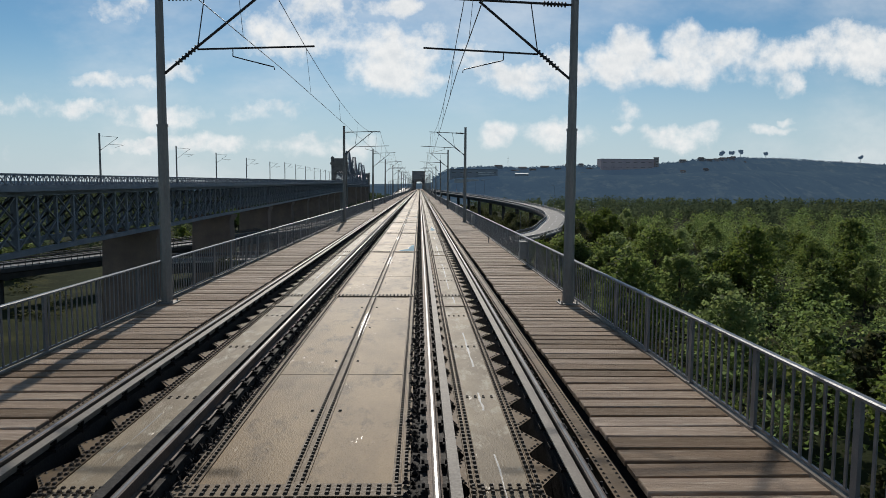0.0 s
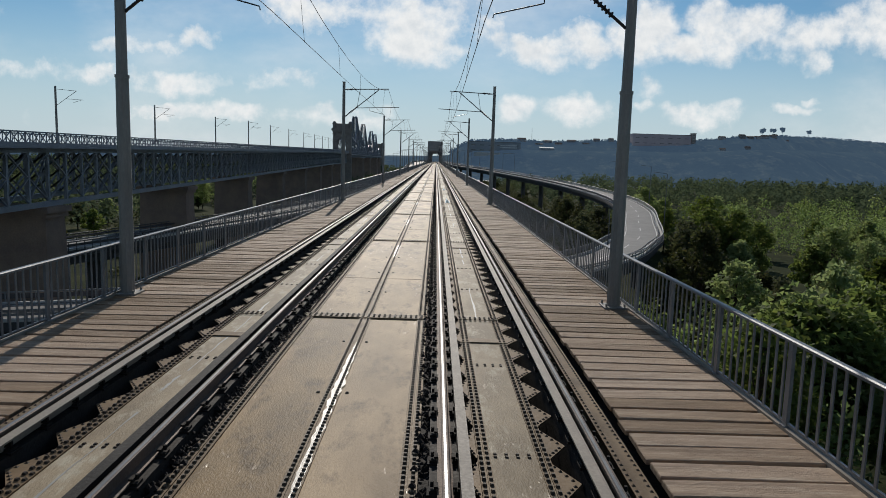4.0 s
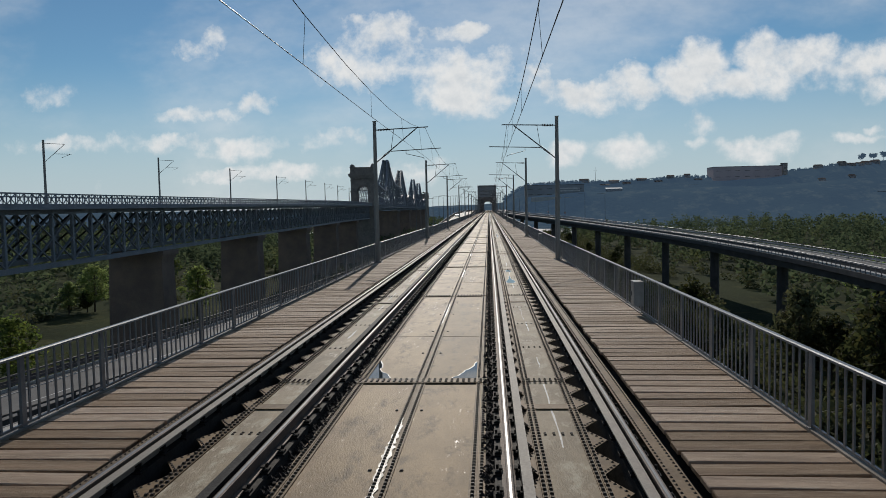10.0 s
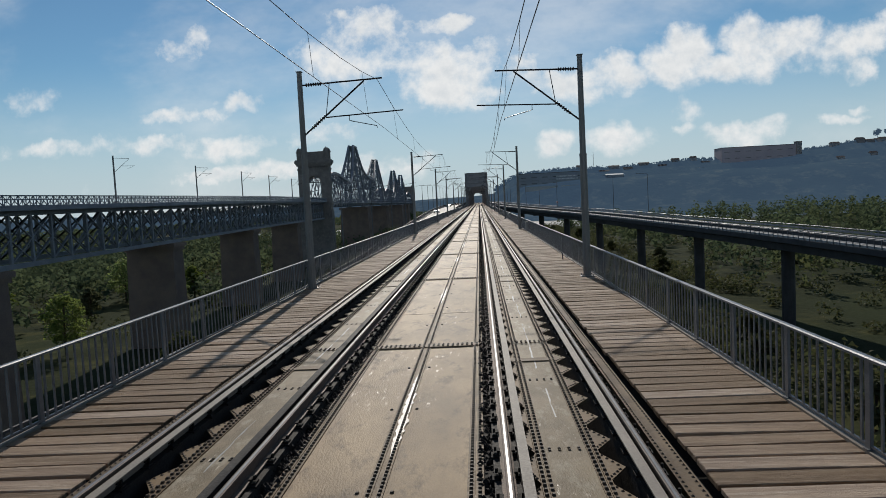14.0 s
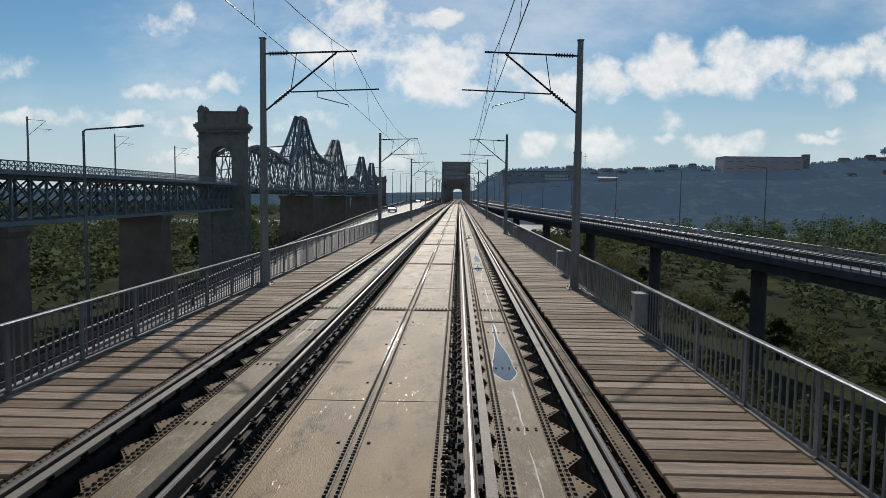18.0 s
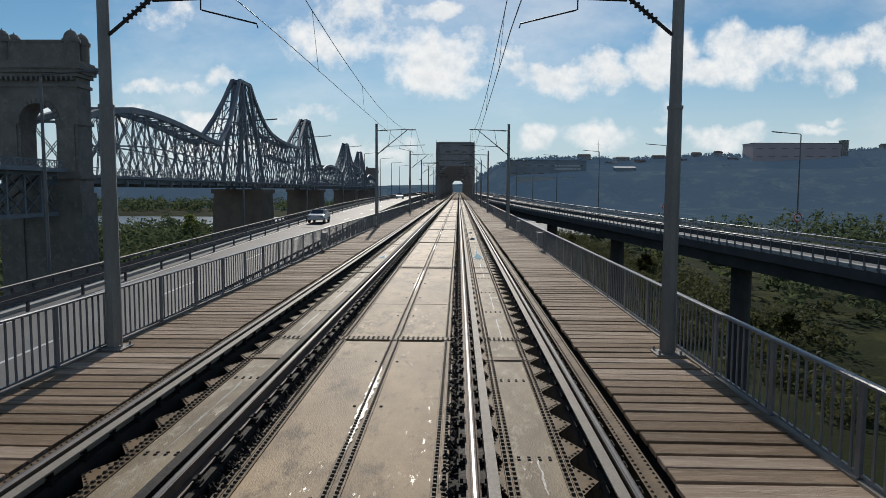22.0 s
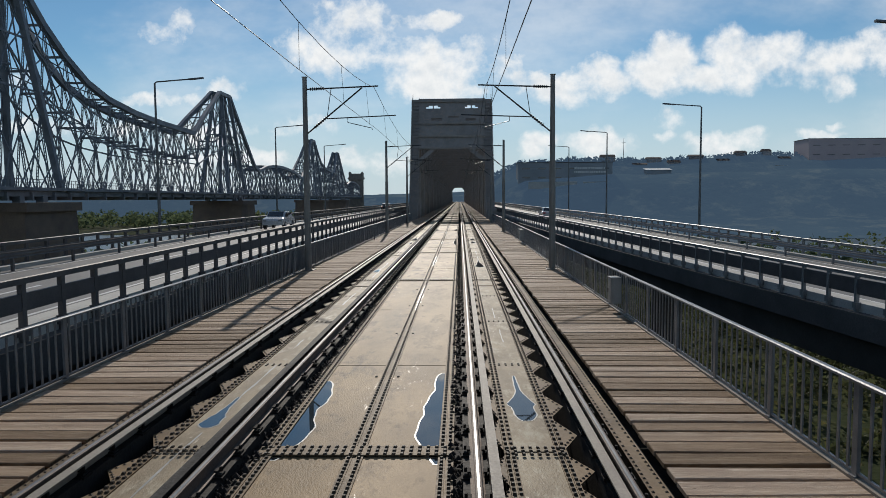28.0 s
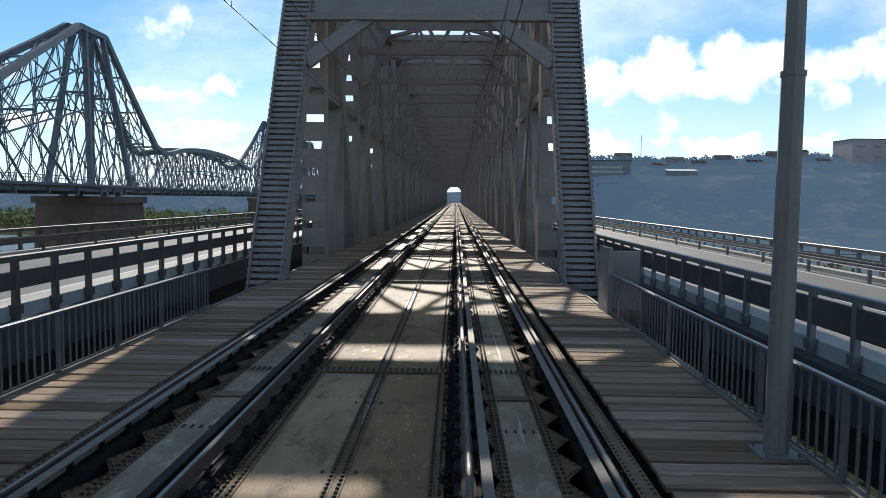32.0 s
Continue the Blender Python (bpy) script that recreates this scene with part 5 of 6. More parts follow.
# approach spans: deck on a deep lattice girder
spans = [(OX_T - SPAN * (i + 1), OX_T - SPAN * i) for i in range(12)]
for a, b in spans:
    mb = MB()
    mb.sweep([(-5.2, 0), (5.2, 0), (5.2, -.42), (-5.2, -.42)], [(ox(a), a, oz(a), 1, .04), (ox(b), b, oz(b), 1, .04)])
    for o in (-3.6, 3.6):
        mb.sweep([(o - .25, -.42), (o + .25, -.42), (o + .25, -.95), (o - .25, -.95)], [(ox(a), a, oz(a), 1, .04), (ox(b), b, oz(b), 1, .04)])
    part("approach_deck", mb, M_OLD, old)
    mb = MB()
    dep = 6.6
    for o in (-3.6, 3.6):
        mb.sweep([(o - .28, -dep), (o + .28, -dep), (o + .28, -dep - .6), (o - .28, -dep - .6)], [(ox(a), a, oz(a), 1, .04), (ox(b), b, oz(b), 1, .04)])
        n = 12
        for k in range(n):
            y0, y1 = a + (b - a) * k / n, a + (b - a) * (k + 1) / n
            ym = (y0 + y1) / 2
            P = lambda y, z: (ox(y) + o, y, oz(y) + z)
            y2 = min(b, y1 + (b - a) / n)
            for p, q in ((P(y0, -.9), P(y2, -dep)), (P(y0, -dep), P(y2, -.9))):
                mb.beam(p, q, .10, .26, (1, 0, 0))
            mb.beam(P(y0, -dep), P(y0, -.9), .34, .34)
            mb.beam((ox(y0) - 3.6, y0, oz(y0) - dep), (ox(y0) + 3.6, y0, oz(y0) - .9), .12, .2)
    part("lattice_girder", mb, M_OLD, old, kind="stuff")
    # lattice parapet
    for o in (-5.1, 5.1):
        mb = MB()
        for z0, z1 in ((1.24, 1.40), (.0, .22)):
            mb.sweep([(o - .08, z0), (o + .08, z0), (o + .08, z1), (o - .08, z1)], [(ox(a), a, oz(a), 1, .04), (ox(b), b, oz(b), 1, .04)])
        n = 36
        for k in range(n):
            y0, y1 = a + (b - a) * k / n, a + (b - a) * (k + 1) / n
            P = lambda y, z: (ox(y) + o, y, oz(y) + z)
            mb.beam(P(y0, 0), P(y0, 1.35), .09, .09)
            if o > 0:
                mb.beam(P(y0, .15), P(y1, 1.3), .05, .1, (1, 0, 0))
                mb.beam(P(y0, 1.3), P(y1, .15), .05, .1, (1, 0, 0))
                mb.beam(P((y0 + y1) / 2, .15), P((y0 + y1) / 2, 1.3), .05, .04)
        part("parapet", mb, M_OLD, old, kind="stuff")
    # pier under the span's near end
    ob = thing("bridge_pier", "brown masonry pier with a projecting cap under the old bridge", "pier", "piers of the old bridge", "structure", T(ox(a), a, 0))
    zt = oz(a) - dep - .6
    mb = MB()
    mb.box(-4.9, 4.9, -2.7, 2.7, zt - .7, zt)
    mb.box(-4.6, 4.6, -2.4, 2.4, zt - 1.3, zt - .7)
    part("cap", mb, M_BRICK, ob)
    mb = MB()
    mb.poly([(-4.8, -2.6, -27), (4.8, -2.6, -27), (4.8, 2.6, -27), (-4.8, 2.6, -27), (-4.3, -2.1, zt - 1.3), (4.3, -2.1, zt - 1.3), (4.3, 2.1, zt - 1.3), (-4.3, 2.1, zt - 1.3)],
            [(0, 1, 5, 4), (1, 2, 6, 5), (2, 3, 7, 6), (3, 0, 4, 7), (4, 5, 6, 7)])
    part("shaft", mb, M_BRICK, ob)


def portal_tower(y, name="gate_tower"):
    ob = thing(name, "dark stone gate tower with domed corner turrets over the old bridge", "tower", "gate towers of the old bridge", "structure", T(ox(y), y, 0))
    zt, d, W, A = 26.9, 2.1, 6.4, 2.9
    zs = 13.2                       # springing of the arch
    mb = MB()
    for s in (-1, 1):
        mb.box(min(s * A, s * W), max(s * A, s * W), -d, d, -26, zs + A)
        mb.box(min(s * (A + .5), s * (W - .5)), max(s * (A + .5), s * (W - .5)), -d - .25, d + .25, 5.2, zs)
        mb.box(min(s * A, s * (W + .3)), max(s * A, s * (W + .3)), -d - .3, d + .3, -26, 2.0)
    seg = 14
    for i in range(seg):
        a0, a1 = math.pi * i / seg, math.pi * (i + 1) / seg
        p0, p1 = (A * math.cos(a0), zs + A * math.sin(a0)), (A * math.cos(a1), zs + A * math.sin(a1))
        for yy in (-d, d):
            pts = [(p0[0], yy, p0[1]), (p1[0], yy, p1[1]), (p1[0], yy, zs + A), (p0[0], yy, zs + A)]
            mb.poly(pts, [(0, 1, 2, 3) if yy > 0 else (3, 2, 1, 0)])
        mb.poly([(p0[0], -d, p0[1]), (p1[0], -d, p1[1]), (p1[0], d, p1[1]), (p0[0], d, p0[1])], [(3, 2, 1, 0)])
    mb.box(-W, W, -d, d, zs + A, zt - 5.6)
    mb.box(-A, A, -d, d, -26, 3.2)
    part("masonry", mb, M_STONE, ob)
    # arch ring standing proud of the wall
    mb = MB()
    for i in range(seg):
        a0, a1 = math.pi * i / seg, math.pi * (i + 1) / seg
        am = (a0 + a1) / 2
        mb.beam((math.cos(am) * (A + .02), -d - .12, zs + math.sin(am) * (A + .02)), (math.cos(am) * (A + .75), -d - .12, zs + math.sin(am) * (A + .75)), .62, .3, (0, 1, 0))
    part("arch_ring", mb, M_STONE, ob)
    # corbelled cornice: narrow courses below, the widest under the parapet
    mb = MB()
    for z0, z1, e in ((zt - 8.2, zt - 7.7, .25), (zt - 6.6, zt - 6.0, .4), (zt - 6.0, zt - 5.4, .75), (zt - 5.4, zt - 4.5, 1.05), (zt - 4.5, zt - 4.1, .6)):
        mb.box(-W - e, W + e, -d - e, d + e, z0, z1)
    for s in (-1, 1):
        for z0, z1, e in ((4.2, 4.9, .4), (zs - .4, zs + .15, .3)):
            mb.box(min(s * (A + .05), s * (W + e)), max(s * (A + .05), s * (W + e)), -d - e, d + e, z0, z1)
    part("cornice", mb, M_STONE, ob)
    mb = MB()
    for k in range(16):
        x = -W + .4 + k * (2 * W - .8) / 15
        mb.box(x - .2, x + .2, -d - .7, -d, zt - 7.2, zt - 6.6)
    part("corbels", mb, M_STONE, ob)
    mb = MB()
    mb.box(-W + .9, W - .9, -d + .3, d - .3, zt - 4.1, zt - 1.2)
    mb.box(-W + .8, W - .8, -d + .1, d - .1, zt - 1.2, zt - .85)
    part("parapet", mb, M_STONE, ob)
    for s in (-1, 1):
        for t in (-1, 1):
            mb = MB()
            cx, cy = s * (W - .85), t * (d - .6)
            mb.tube([(cx, cy, zt - 4.6), (cx, cy, zt - 1.2)], 1.15, 12)
            mb.tube([(cx, cy, zt - 1.2), (cx, cy, zt - .7)], 1.35, 12)
            pts = [(cx, cy, zt - .7 + 1.45 * math.sin(a)) for a in (0, .5, 1.0, 1.35)]
            for (p, q, a, b) in zip(pts, pts[1:], (0, .5, 1.0), (.5, 1.0, 1.35)):
                mb.tube([p, q], 1.15 * math.cos(a), 12, 1.15 * math.cos(b), cap=True)
            mb.tube([(cx, cy, zt + .7), (cx, cy, zt + 1.0)], .16, 6, .05)
            part("turret", mb, M_STONE, ob)
    return ob


portal_tower(581.4)
Y_T2 = 1228.0
portal_tower(Y_T2)
# main cantilever spans: outline of the upper chord over the run
TOP = [(OX_T + 6, 13.6), (592, 16.0), (607, 18.2), (622, 18.3), (642, 17.0), (655, 15.8), (664, 15.4), (670, 18.6), (678, 23.6), (686, 29.8), (694, 37.4), (707, 37.6), (712, 32.8), (718, 28.6), (725, 25.2),
       (733, 23.2), (745, 22.0), (760, 21.4), (783, 21.2), (793, 26.6), (803, 31.6), (812.5, 36.6), (824, 36.8), (831, 29.5), (838, 22.5), (846, 15.0), (852, 13.6), (864, 15.4), (882, 16.6), (900, 16.6), (922, 15.4), (938, 13.4),
       (952, 18.5), (966, 26), (981, 36.0), (992, 36.0), (1000, 29), (1008, 24.5), (1020, 22), (1040, 21), (1062, 21), (1074, 28), (1085, 35.6), (1096, 35.6), (1104, 28), (1116, 18), (1124, 14), (1150, 16.5),
       (1180, 17), (1204, 15.5), (Y_T2 - 6, 13.4)]


def top_z(y):
    for i in range(len(TOP) - 1):
        (y0, z0), (y1, z1) = TOP[i], TOP[i + 1]
        if y0 <= y <= y1:
            if max(z0, z1) < 18.5 and 0 < i < len(TOP) - 2:
                (ya, za), (yb, zb) = TOP[i - 1], TOP[i + 2]
                m0, m1 = (z1 - za) / (y1 - ya) * (y1 - y0), (zb - z0) / (yb - y0) * (y1 - y0)
                f = (y - y0) / (y1 - y0)
                return (2 * f ** 3 - 3 * f * f + 1) * z0 + (f ** 3 - 2 * f * f + f) * m0 + (3 * f * f - 2 * f ** 3) * z1 + (f ** 3 - f * f) * m1
            return z0 + (z1 - z0) * (y - y0) / (y1 - y0)
    return 13.5


def laced(mb, p, q, w, fine):
    """A built-up member: two flat bars and zigzag lacing between them."""
    p, q = Vector(p), Vector(q)
    d = q - p
    n = d.normalized()
    s = n.cross(Vector((1, 0, 0)))
    s.normalize()
    s *= w / 2
    for o in (-1, 1):
        mb.beam(p + s * o, q + s * o, .16, .07, s)
    if fine:
        k = max(2, int(d.length / (w * 1.2)))
        for i in range(k):
            a, b = p + d * (i / k), p + d * ((i + 1) / k)
            mb.beam(a - s if i % 2 else a + s, b + s if i % 2 else b - s, .04, .055, s)


NODES = []
for (ya, za), (yb, zb) in zip(TOP, TOP[1:]):
    n = max(1, round((yb - ya) / 6.8))
    NODES += [ya + (yb - ya) * i / n for i in range(n)]
NODES.append(TOP[-1][0])
npan = len(NODES) - 1
base_z = 4.0
for blk in range(0, npan, 10):
    mb, mc = MB(), MB()
    for k in range(blk, min(npan, blk + 10)):
        y0, y1 = NODES[k], NODES[k + 1]
        fine = y0 < 880
        for o in (-4.4, 4.4):
            # the trusses lean towards each other with height
            def P(y, f):
                zt = top_z(y)
                z = base_z + (zt - base_z) * f
                return (ox(y) + o * (1 - .022 * (z - base_z)), y, z)
            mc.beam(P(y0, 1), P(y1, 1), .95, 1.15)
            mc.beam(P(y0, 0), P(y1, 0), .6, .9)
            laced(mb, P(y0, 0), P(y0, 1), .5, fine)
            y2 = NODES[min(npan, k + 2)]
            if top_z((y0 + y1) / 2) < 25:
                laced(mb, P(y0, 0), P(y2, 1), .5, fine)
                laced(mb, P(y0, 1), P(y2, 0), .5, fine)
            else:
                for fa, fb in ((0, .38), (.38, .7), (.7, 1)):
                    mb.beam(P(y0, fa), P(y1, fb), .14, .22, (1, 0, 0))
                    mb.beam(P(y0, fb), P(y1, fa), .14, .22, (1, 0, 0))
            if top_z(y0) - base_z > 11:
                mb.beam(P(y0, .5), P(y1, .5), .2, .3)
            if top_z(y0) - base_z > 20:
                mb.beam(P(y0, .75), P(y1, .75), .2, .3)
        for f in ((1.0, .6) if top_z(y0) > 20 else (1.0,)):
            zt = base_z + (top_z(y0) - base_z) * f
            w = 4.4 * (1 - .022 * (zt - base_z))
            mb.beam((ox(y0) - w, y0, zt), (ox(y0) + w, y0, zt), .25, .4)
            zt1 = base_z + (top_z(y1) - base_z) * f
            w1 = 4.4 * (1 - .022 * (zt1 - base_z))
            mb.beam((ox(y0) - w, y0, zt), (ox(y1) + w1, y1, zt1), .12, .18)
            mb.beam((ox(y0) + w, y0, zt), (ox(y1) - w1, y1, zt1), .12, .18)
        mc.sweep([(-5.4, 5.0), (5.4, 5.0), (5.4, 4.5), (-5.4, 4.5)], [(ox(y0), y0, 0, 1, .04), (ox(y1), y1, 0, 1, .04)])
        mc.beam((ox(y0) - 5.2, y0, 3.6), (ox(y0) + 5.2, y0, 3.6), .4, 1.3)
        for o in (-5.3, 5.3):
            mc.sweep([(o - .05, 6.2), (o + .05, 6.2), (o + .05, 6.3), (o - .05, 6.3)], [(ox(y0), y0, 0, 1, .04), (ox(y1), y1, 0, 1, .04)])
            for j in range(4):
                yy = y0 + j * (y1 - y0) / 4
                mc.box(ox(yy) + o - .04, ox(yy) + o + .04, yy - .04, yy + .04, 5, 6.25)
    part("truss_web", mb, M_OLD, old, "laced dark steel web members", kind="stuff")
    part("chords_and_deck", mc, M_OLD, old, kind="stuff")
for y in (701, 818.7, 987, 1091):
    mb = MB()
    for o in (-4.4, 4.4):
        for dy, ty in ((-8.5, -3.6), (8.5, 3.6)):
            zt = top_z(y) - .6
            mb.beam((ox(y) + o, y + dy, 4.4), (ox(y) + o * (1 - .022 * (zt - base_z)), y + ty, zt), .8, 1.0, (1, 0, 0))
    part("tower_legs", mb, M_OLD, old, "heavy plated legs of the lattice tower")
    ob = thing("river_pier", "broad brown masonry river pier under the old bridge", "pier", "river piers of the old bridge", "structure", T(ox(y), y, 0))
    mb = MB()
    mb.box(-8.5, 8.5, -7.5, 7.5, 1.2, 2.6)
    part("cap", mb, M_BRICK, ob)
    mb = MB()
    mb.poly([(-9, -8, -30), (9, -8, -30), (9, 8, -30), (-9, 8, -30), (-7.8, -7, 1.2), (7.8, -7, 1.2), (7.8, 7, 1.2), (-7.8, 7, 1.2)],
            [(0, 1, 5, 4), (1, 2, 6, 5), (2, 3, 7, 6), (3, 0, 4, 7), (4, 5, 6, 7)])
    part("shaft", mb, M_BRICK, ob)
    mb = MB()
    for o in (-4.4, 4.4):
        for dy in (-3, 3):
            mb.box(o - .6, o + .6, dy - .6, dy + .6, 2.6, 3.6)
    part("bearing", mb, M_OLD, ob)
# its catenary masts
om = thing("old_mast", "slim grey catenary mast on the old bridge deck", "mast", "masts of the old bridge")
mb = MB()
mb.tube([(0, 0, 0), (0, 0, 8.0)], .17, 8, .14)
part("shaft", mb, M_MAST, om)
mb = MB()
mb.tube([(0, 0, 5.3), (2.9, 0, 7.4)], .035, 5)
part("strut", mb, M_TUBE, om)
mb = MB()
mb.tube([(0, 0, 7.6), (2.9, 0, 7.4)], .03, 5)
part("top_tube", mb, M_TUBE, om)
mb = MB()
mb.tube([(1.5, 0, 6.3), (3.8, 0, 6.2)], .025, 5)
mb.tube([(3.6, 0, 6.2), (2.4, 0, 5.8)], .02, 5)
part("registration_tube", mb, M_TUBE, om)
first = True
for y in (70, 110, 148.8, 182.5, 220.5, 263.3, 300.4, 335, 374, 416, 455, 490, 519.5, 551.5):
    p = T(ox(y) - 3.0, y, oz(y)) @ Matrix.Diagonal((1, 1, 1.09 if y > 280 else 1.0, 1))
    if first:
        om.matrix_basis, first = p, False
    else:
        copy_thing(om, p)

# ---- ground, river and distance ----
GZ = -21.0


def ground_z(x, y):
    z = GZ + 1.2 * noise.noise(Vector((x * .012, y * .012, 0))) + .5 * noise.noise(Vector((x * .05, y * .05, 3)))
    river = min(1.0, max(0.0, (y - 845) / 40)) * min(1.0, max(0.0, (1150 - y) / 40))
    return z - 7.0 * river


def grid(xs, ys, fz):
    mb = MB()
    for y in ys:
        for x in xs:
            mb.v.append((x, y, fz(x, y)))
    n = len(xs)
    for j in range(len(ys) - 1):
        for i in range(n - 1):
            mb.f.append((j * n + i, j * n + i + 1, (j + 1) * n + i + 1, (j + 1) * n + i))
    return mb


xs = [-4500, -2500, -1400, -800, -500] + list(range(-320, 361, 20)) + [500, 800, 1400, 2500, 4500]
ys = [-1500, -600, -250] + list(range(-120, 1241, 20)) + [1400, 1700, 2300, 3300, 4600]
ob = new("ground", grid(xs, ys, ground_z).mesh("ground", M_GRASS, True))
tagged(ob, "green and yellow-brown meadow and scrub below the bridges", "ground", kind="structure")
mb = MB()
mb.poly([(-4500, 842, -24.4), (4500, 842, -24.4), (4500, 1160, -24.4), (-4500, 1160, -24.4)], [(0, 1, 2, 3)])
ob = new("water", mb.mesh("water", M_RIVER))
tagged(ob, "wide grey-blue river under the bridges", "river", kind="structure")

# ridge beyond the river: x, y, height of the crest
RIDGE = [(-2700, 1520, 10), (-900, 1480, 9), (-200, 1420, 7), (-60, 1400, 8), (-10, 1370, 9), (25, 1340, 12), (42, 1310, 28), (62, 1295, 37), (126, 1290, 40), (190, 1290, 38.5), (240, 1290, 41), (290, 1290, 43.5), (350, 1290, 43), (420, 1290, 46), (460, 1290, 50), (520, 1295, 57), (570, 1330, 58), (690, 1480, 70), (850, 1560, 71), (1000, 1600, 66), (1250, 1680, 62), (1700, 1700, 60),
         (2600, 1700, 70)]


def ridge_at(x):
    for (x0, y0, z0), (x1, y1, z1) in zip(RIDGE, RIDGE[1:]):
        if x0 <= x <= x1:
            f = (x - x0) / (x1 - x0)
            return y0 + (y1 - y0) * f, z0 + (z1 - z0) * f
    return RIDGE[-1][1:]


mb = MB()
cols = [-2650 + i * 70 for i in range(35)] + [-200 + i * 14 for i in range(16)] + [25 + i * 12 for i in range(86)] + [1080 + i * 60 for i in range(26)]
steps = [(-190, -24), (-170, -20), (-120, -.02), (-85, .36), (-60, .58), (-42, .62), (-34, .80), (-20, .83), (-12, .96), (0, 1.0), (60, 1.0), (300, .9)]
for dy, f in steps:
    for x in cols:
        yr, zr = ridge_at(x)
        n = noise.noise(Vector((x * .02, dy * .03, 1))) * 2.2 + noise.noise(Vector((x * .09, dy * .1, 5))) * .8
        z = f if f <= -20 else (zr * f if f > 0 else -12) + (n if f > .1 else 0)
        mb.v.append((x + noise.noise(Vector((x * .03, dy, 9))) * 6, yr + dy * (1 + max(x, -200) / 700) + n, z))
nc = len(cols)
for j in range(len(steps) - 1):
    for i in range(nc - 1):
        mb.f.append((j * nc + i, j * nc + i + 1, (j + 1) * nc + i + 1, (j + 1) * nc + i))
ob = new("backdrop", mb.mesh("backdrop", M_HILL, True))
tagged(ob, "blue-green terraced hill with painted-on haze beyond the river", "hill", kind="structure")
# leaves
def leaf_cloud(mb, c, r, n, size, rnd):
    for _ in range(n):
        while True:
            p = Vector((rnd.uniform(-1, 1), rnd.uniform(-1, 1), rnd.uniform(-1, 1)))
            if .25 < p.length < 1:
                break
        p = Vector((c[0] + p.x * r[0], c[1] + p.y * r[1], c[2] + p.z * r[2]))
        a = Vector((rnd.uniform(-1, 1), rnd.uniform(-1, 1), rnd.uniform(-.6, .6))).normalized()
        b = a.cross(Vector((rnd.uniform(-1, 1), rnd.uniform(-1, 1), rnd.uniform(-1, 1)))).normalized()
        s = size * rnd.uniform(.7, 1.5)
        a, b = a * s, b * s * .8
        mb.poly([tuple(p - a), tuple(p + a * .7 - b * .8), tuple(p + a * .5 + b)], [(0, 1, 2)])


def tree(h, spread, leaf, label, seed, clumps=28, per=80, size=.28, name="tree"):
    rnd = random.Random(seed)
    ob = thing(name, label, name, name + "s below the bridge")
    mb = MB()
    lean = rnd.uniform(-.4, .4)
    mb.tube([(0, 0, -.5), (lean * .3, 0, h * .3), (lean, lean * .5, h * .62), (lean, lean, h * .9)], .17 + h * .01, 7, .04)
    cl = MB()
    for k in range(clumps):
        a, f = k * 2.4 + rnd.uniform(-.4, .4), (k + .5) / clumps
        z = h * (.28 + .66 * f) + rnd.uniform(-.4, .4)
        rad = spread * math.sin(math.pi * min(1, .18 + .8 * f)) * rnd.uniform(.45, 1.0)
        c = (lean + math.cos(a) * rad, lean + math.sin(a) * rad, z)
        mb.tube([(lean * .6, lean * .4, z * .62), ((lean + c[0]) * .5, (lean + c[1]) * .5, z * .86), c], .06, 4, .015, cap=False)
        r = rnd.uniform(.7, 1.25) * spread * .34
        leaf_cloud(cl, c, (r, r, r * .72), per, size, rnd)
    part("trunk", mb, M_BARK, ob)
    part("crown", cl, leaf, ob)
    return ob


protos = [tree(11, 3.6, M_LEAF, "green broadleaf tree with an uneven crown", 1), tree(13.5, 4.2, M_LEAF, "tall green poplar-like tree in the wood", 2, 34),
          tree(9, 3.4, M_LEAF, "green rounded tree on the meadow", 3), tree(12.5, 5.0, M_LEAF, "wide dark green tree in the wood", 4, 34, 85),
          tree(7, 2.8, M_LEAFB, "yellowing green young tree", 5, 20)]
bushes = [tree(4.2, 2.5, M_LEAFB, "yellow-green shrub on the meadow", 6, 16, 60, .23, "shrub"), tree(3.2, 2.2, M_LEAFB, "low olive-brown shrub on the meadow", 7, 14, 60, .21, "shrub")]
# tall tree in the dark scrub colour, standing in for shade near the ramp
dark_tree = tree(11, 3.7, M_LEAFB, "olive-green tree with leaf colour darkened to suggest shade", 8, 28)
used = {id(o): False for o in protos + bushes + [dark_tree]}


def clear_of(x, y):
    if abs(x) < 8.5 or abs(x - ox(y)) < 9:
        return False
    for path, w in ((path_r, RW), (path_l, LW)):
        for q in path[::2]:
            if abs(q[1] - y) < 9 and abs(q[0] + q[3] * w / 2 - x) < 8:
                return False
    return True


def plant(src, x, y, s):
    m = T(x, y, ground_z(x, y)) @ Matrix.Rotation(trng.uniform(0, 6.3), 4, "Z")
    if used[id(src)]:
        ob = copy_thing(src, m)
    else:
        used[id(src)] = True
        src.matrix_basis = m
        ob = src
    ob.scale = (s, s, s * trng.uniform(.9, 1.12))


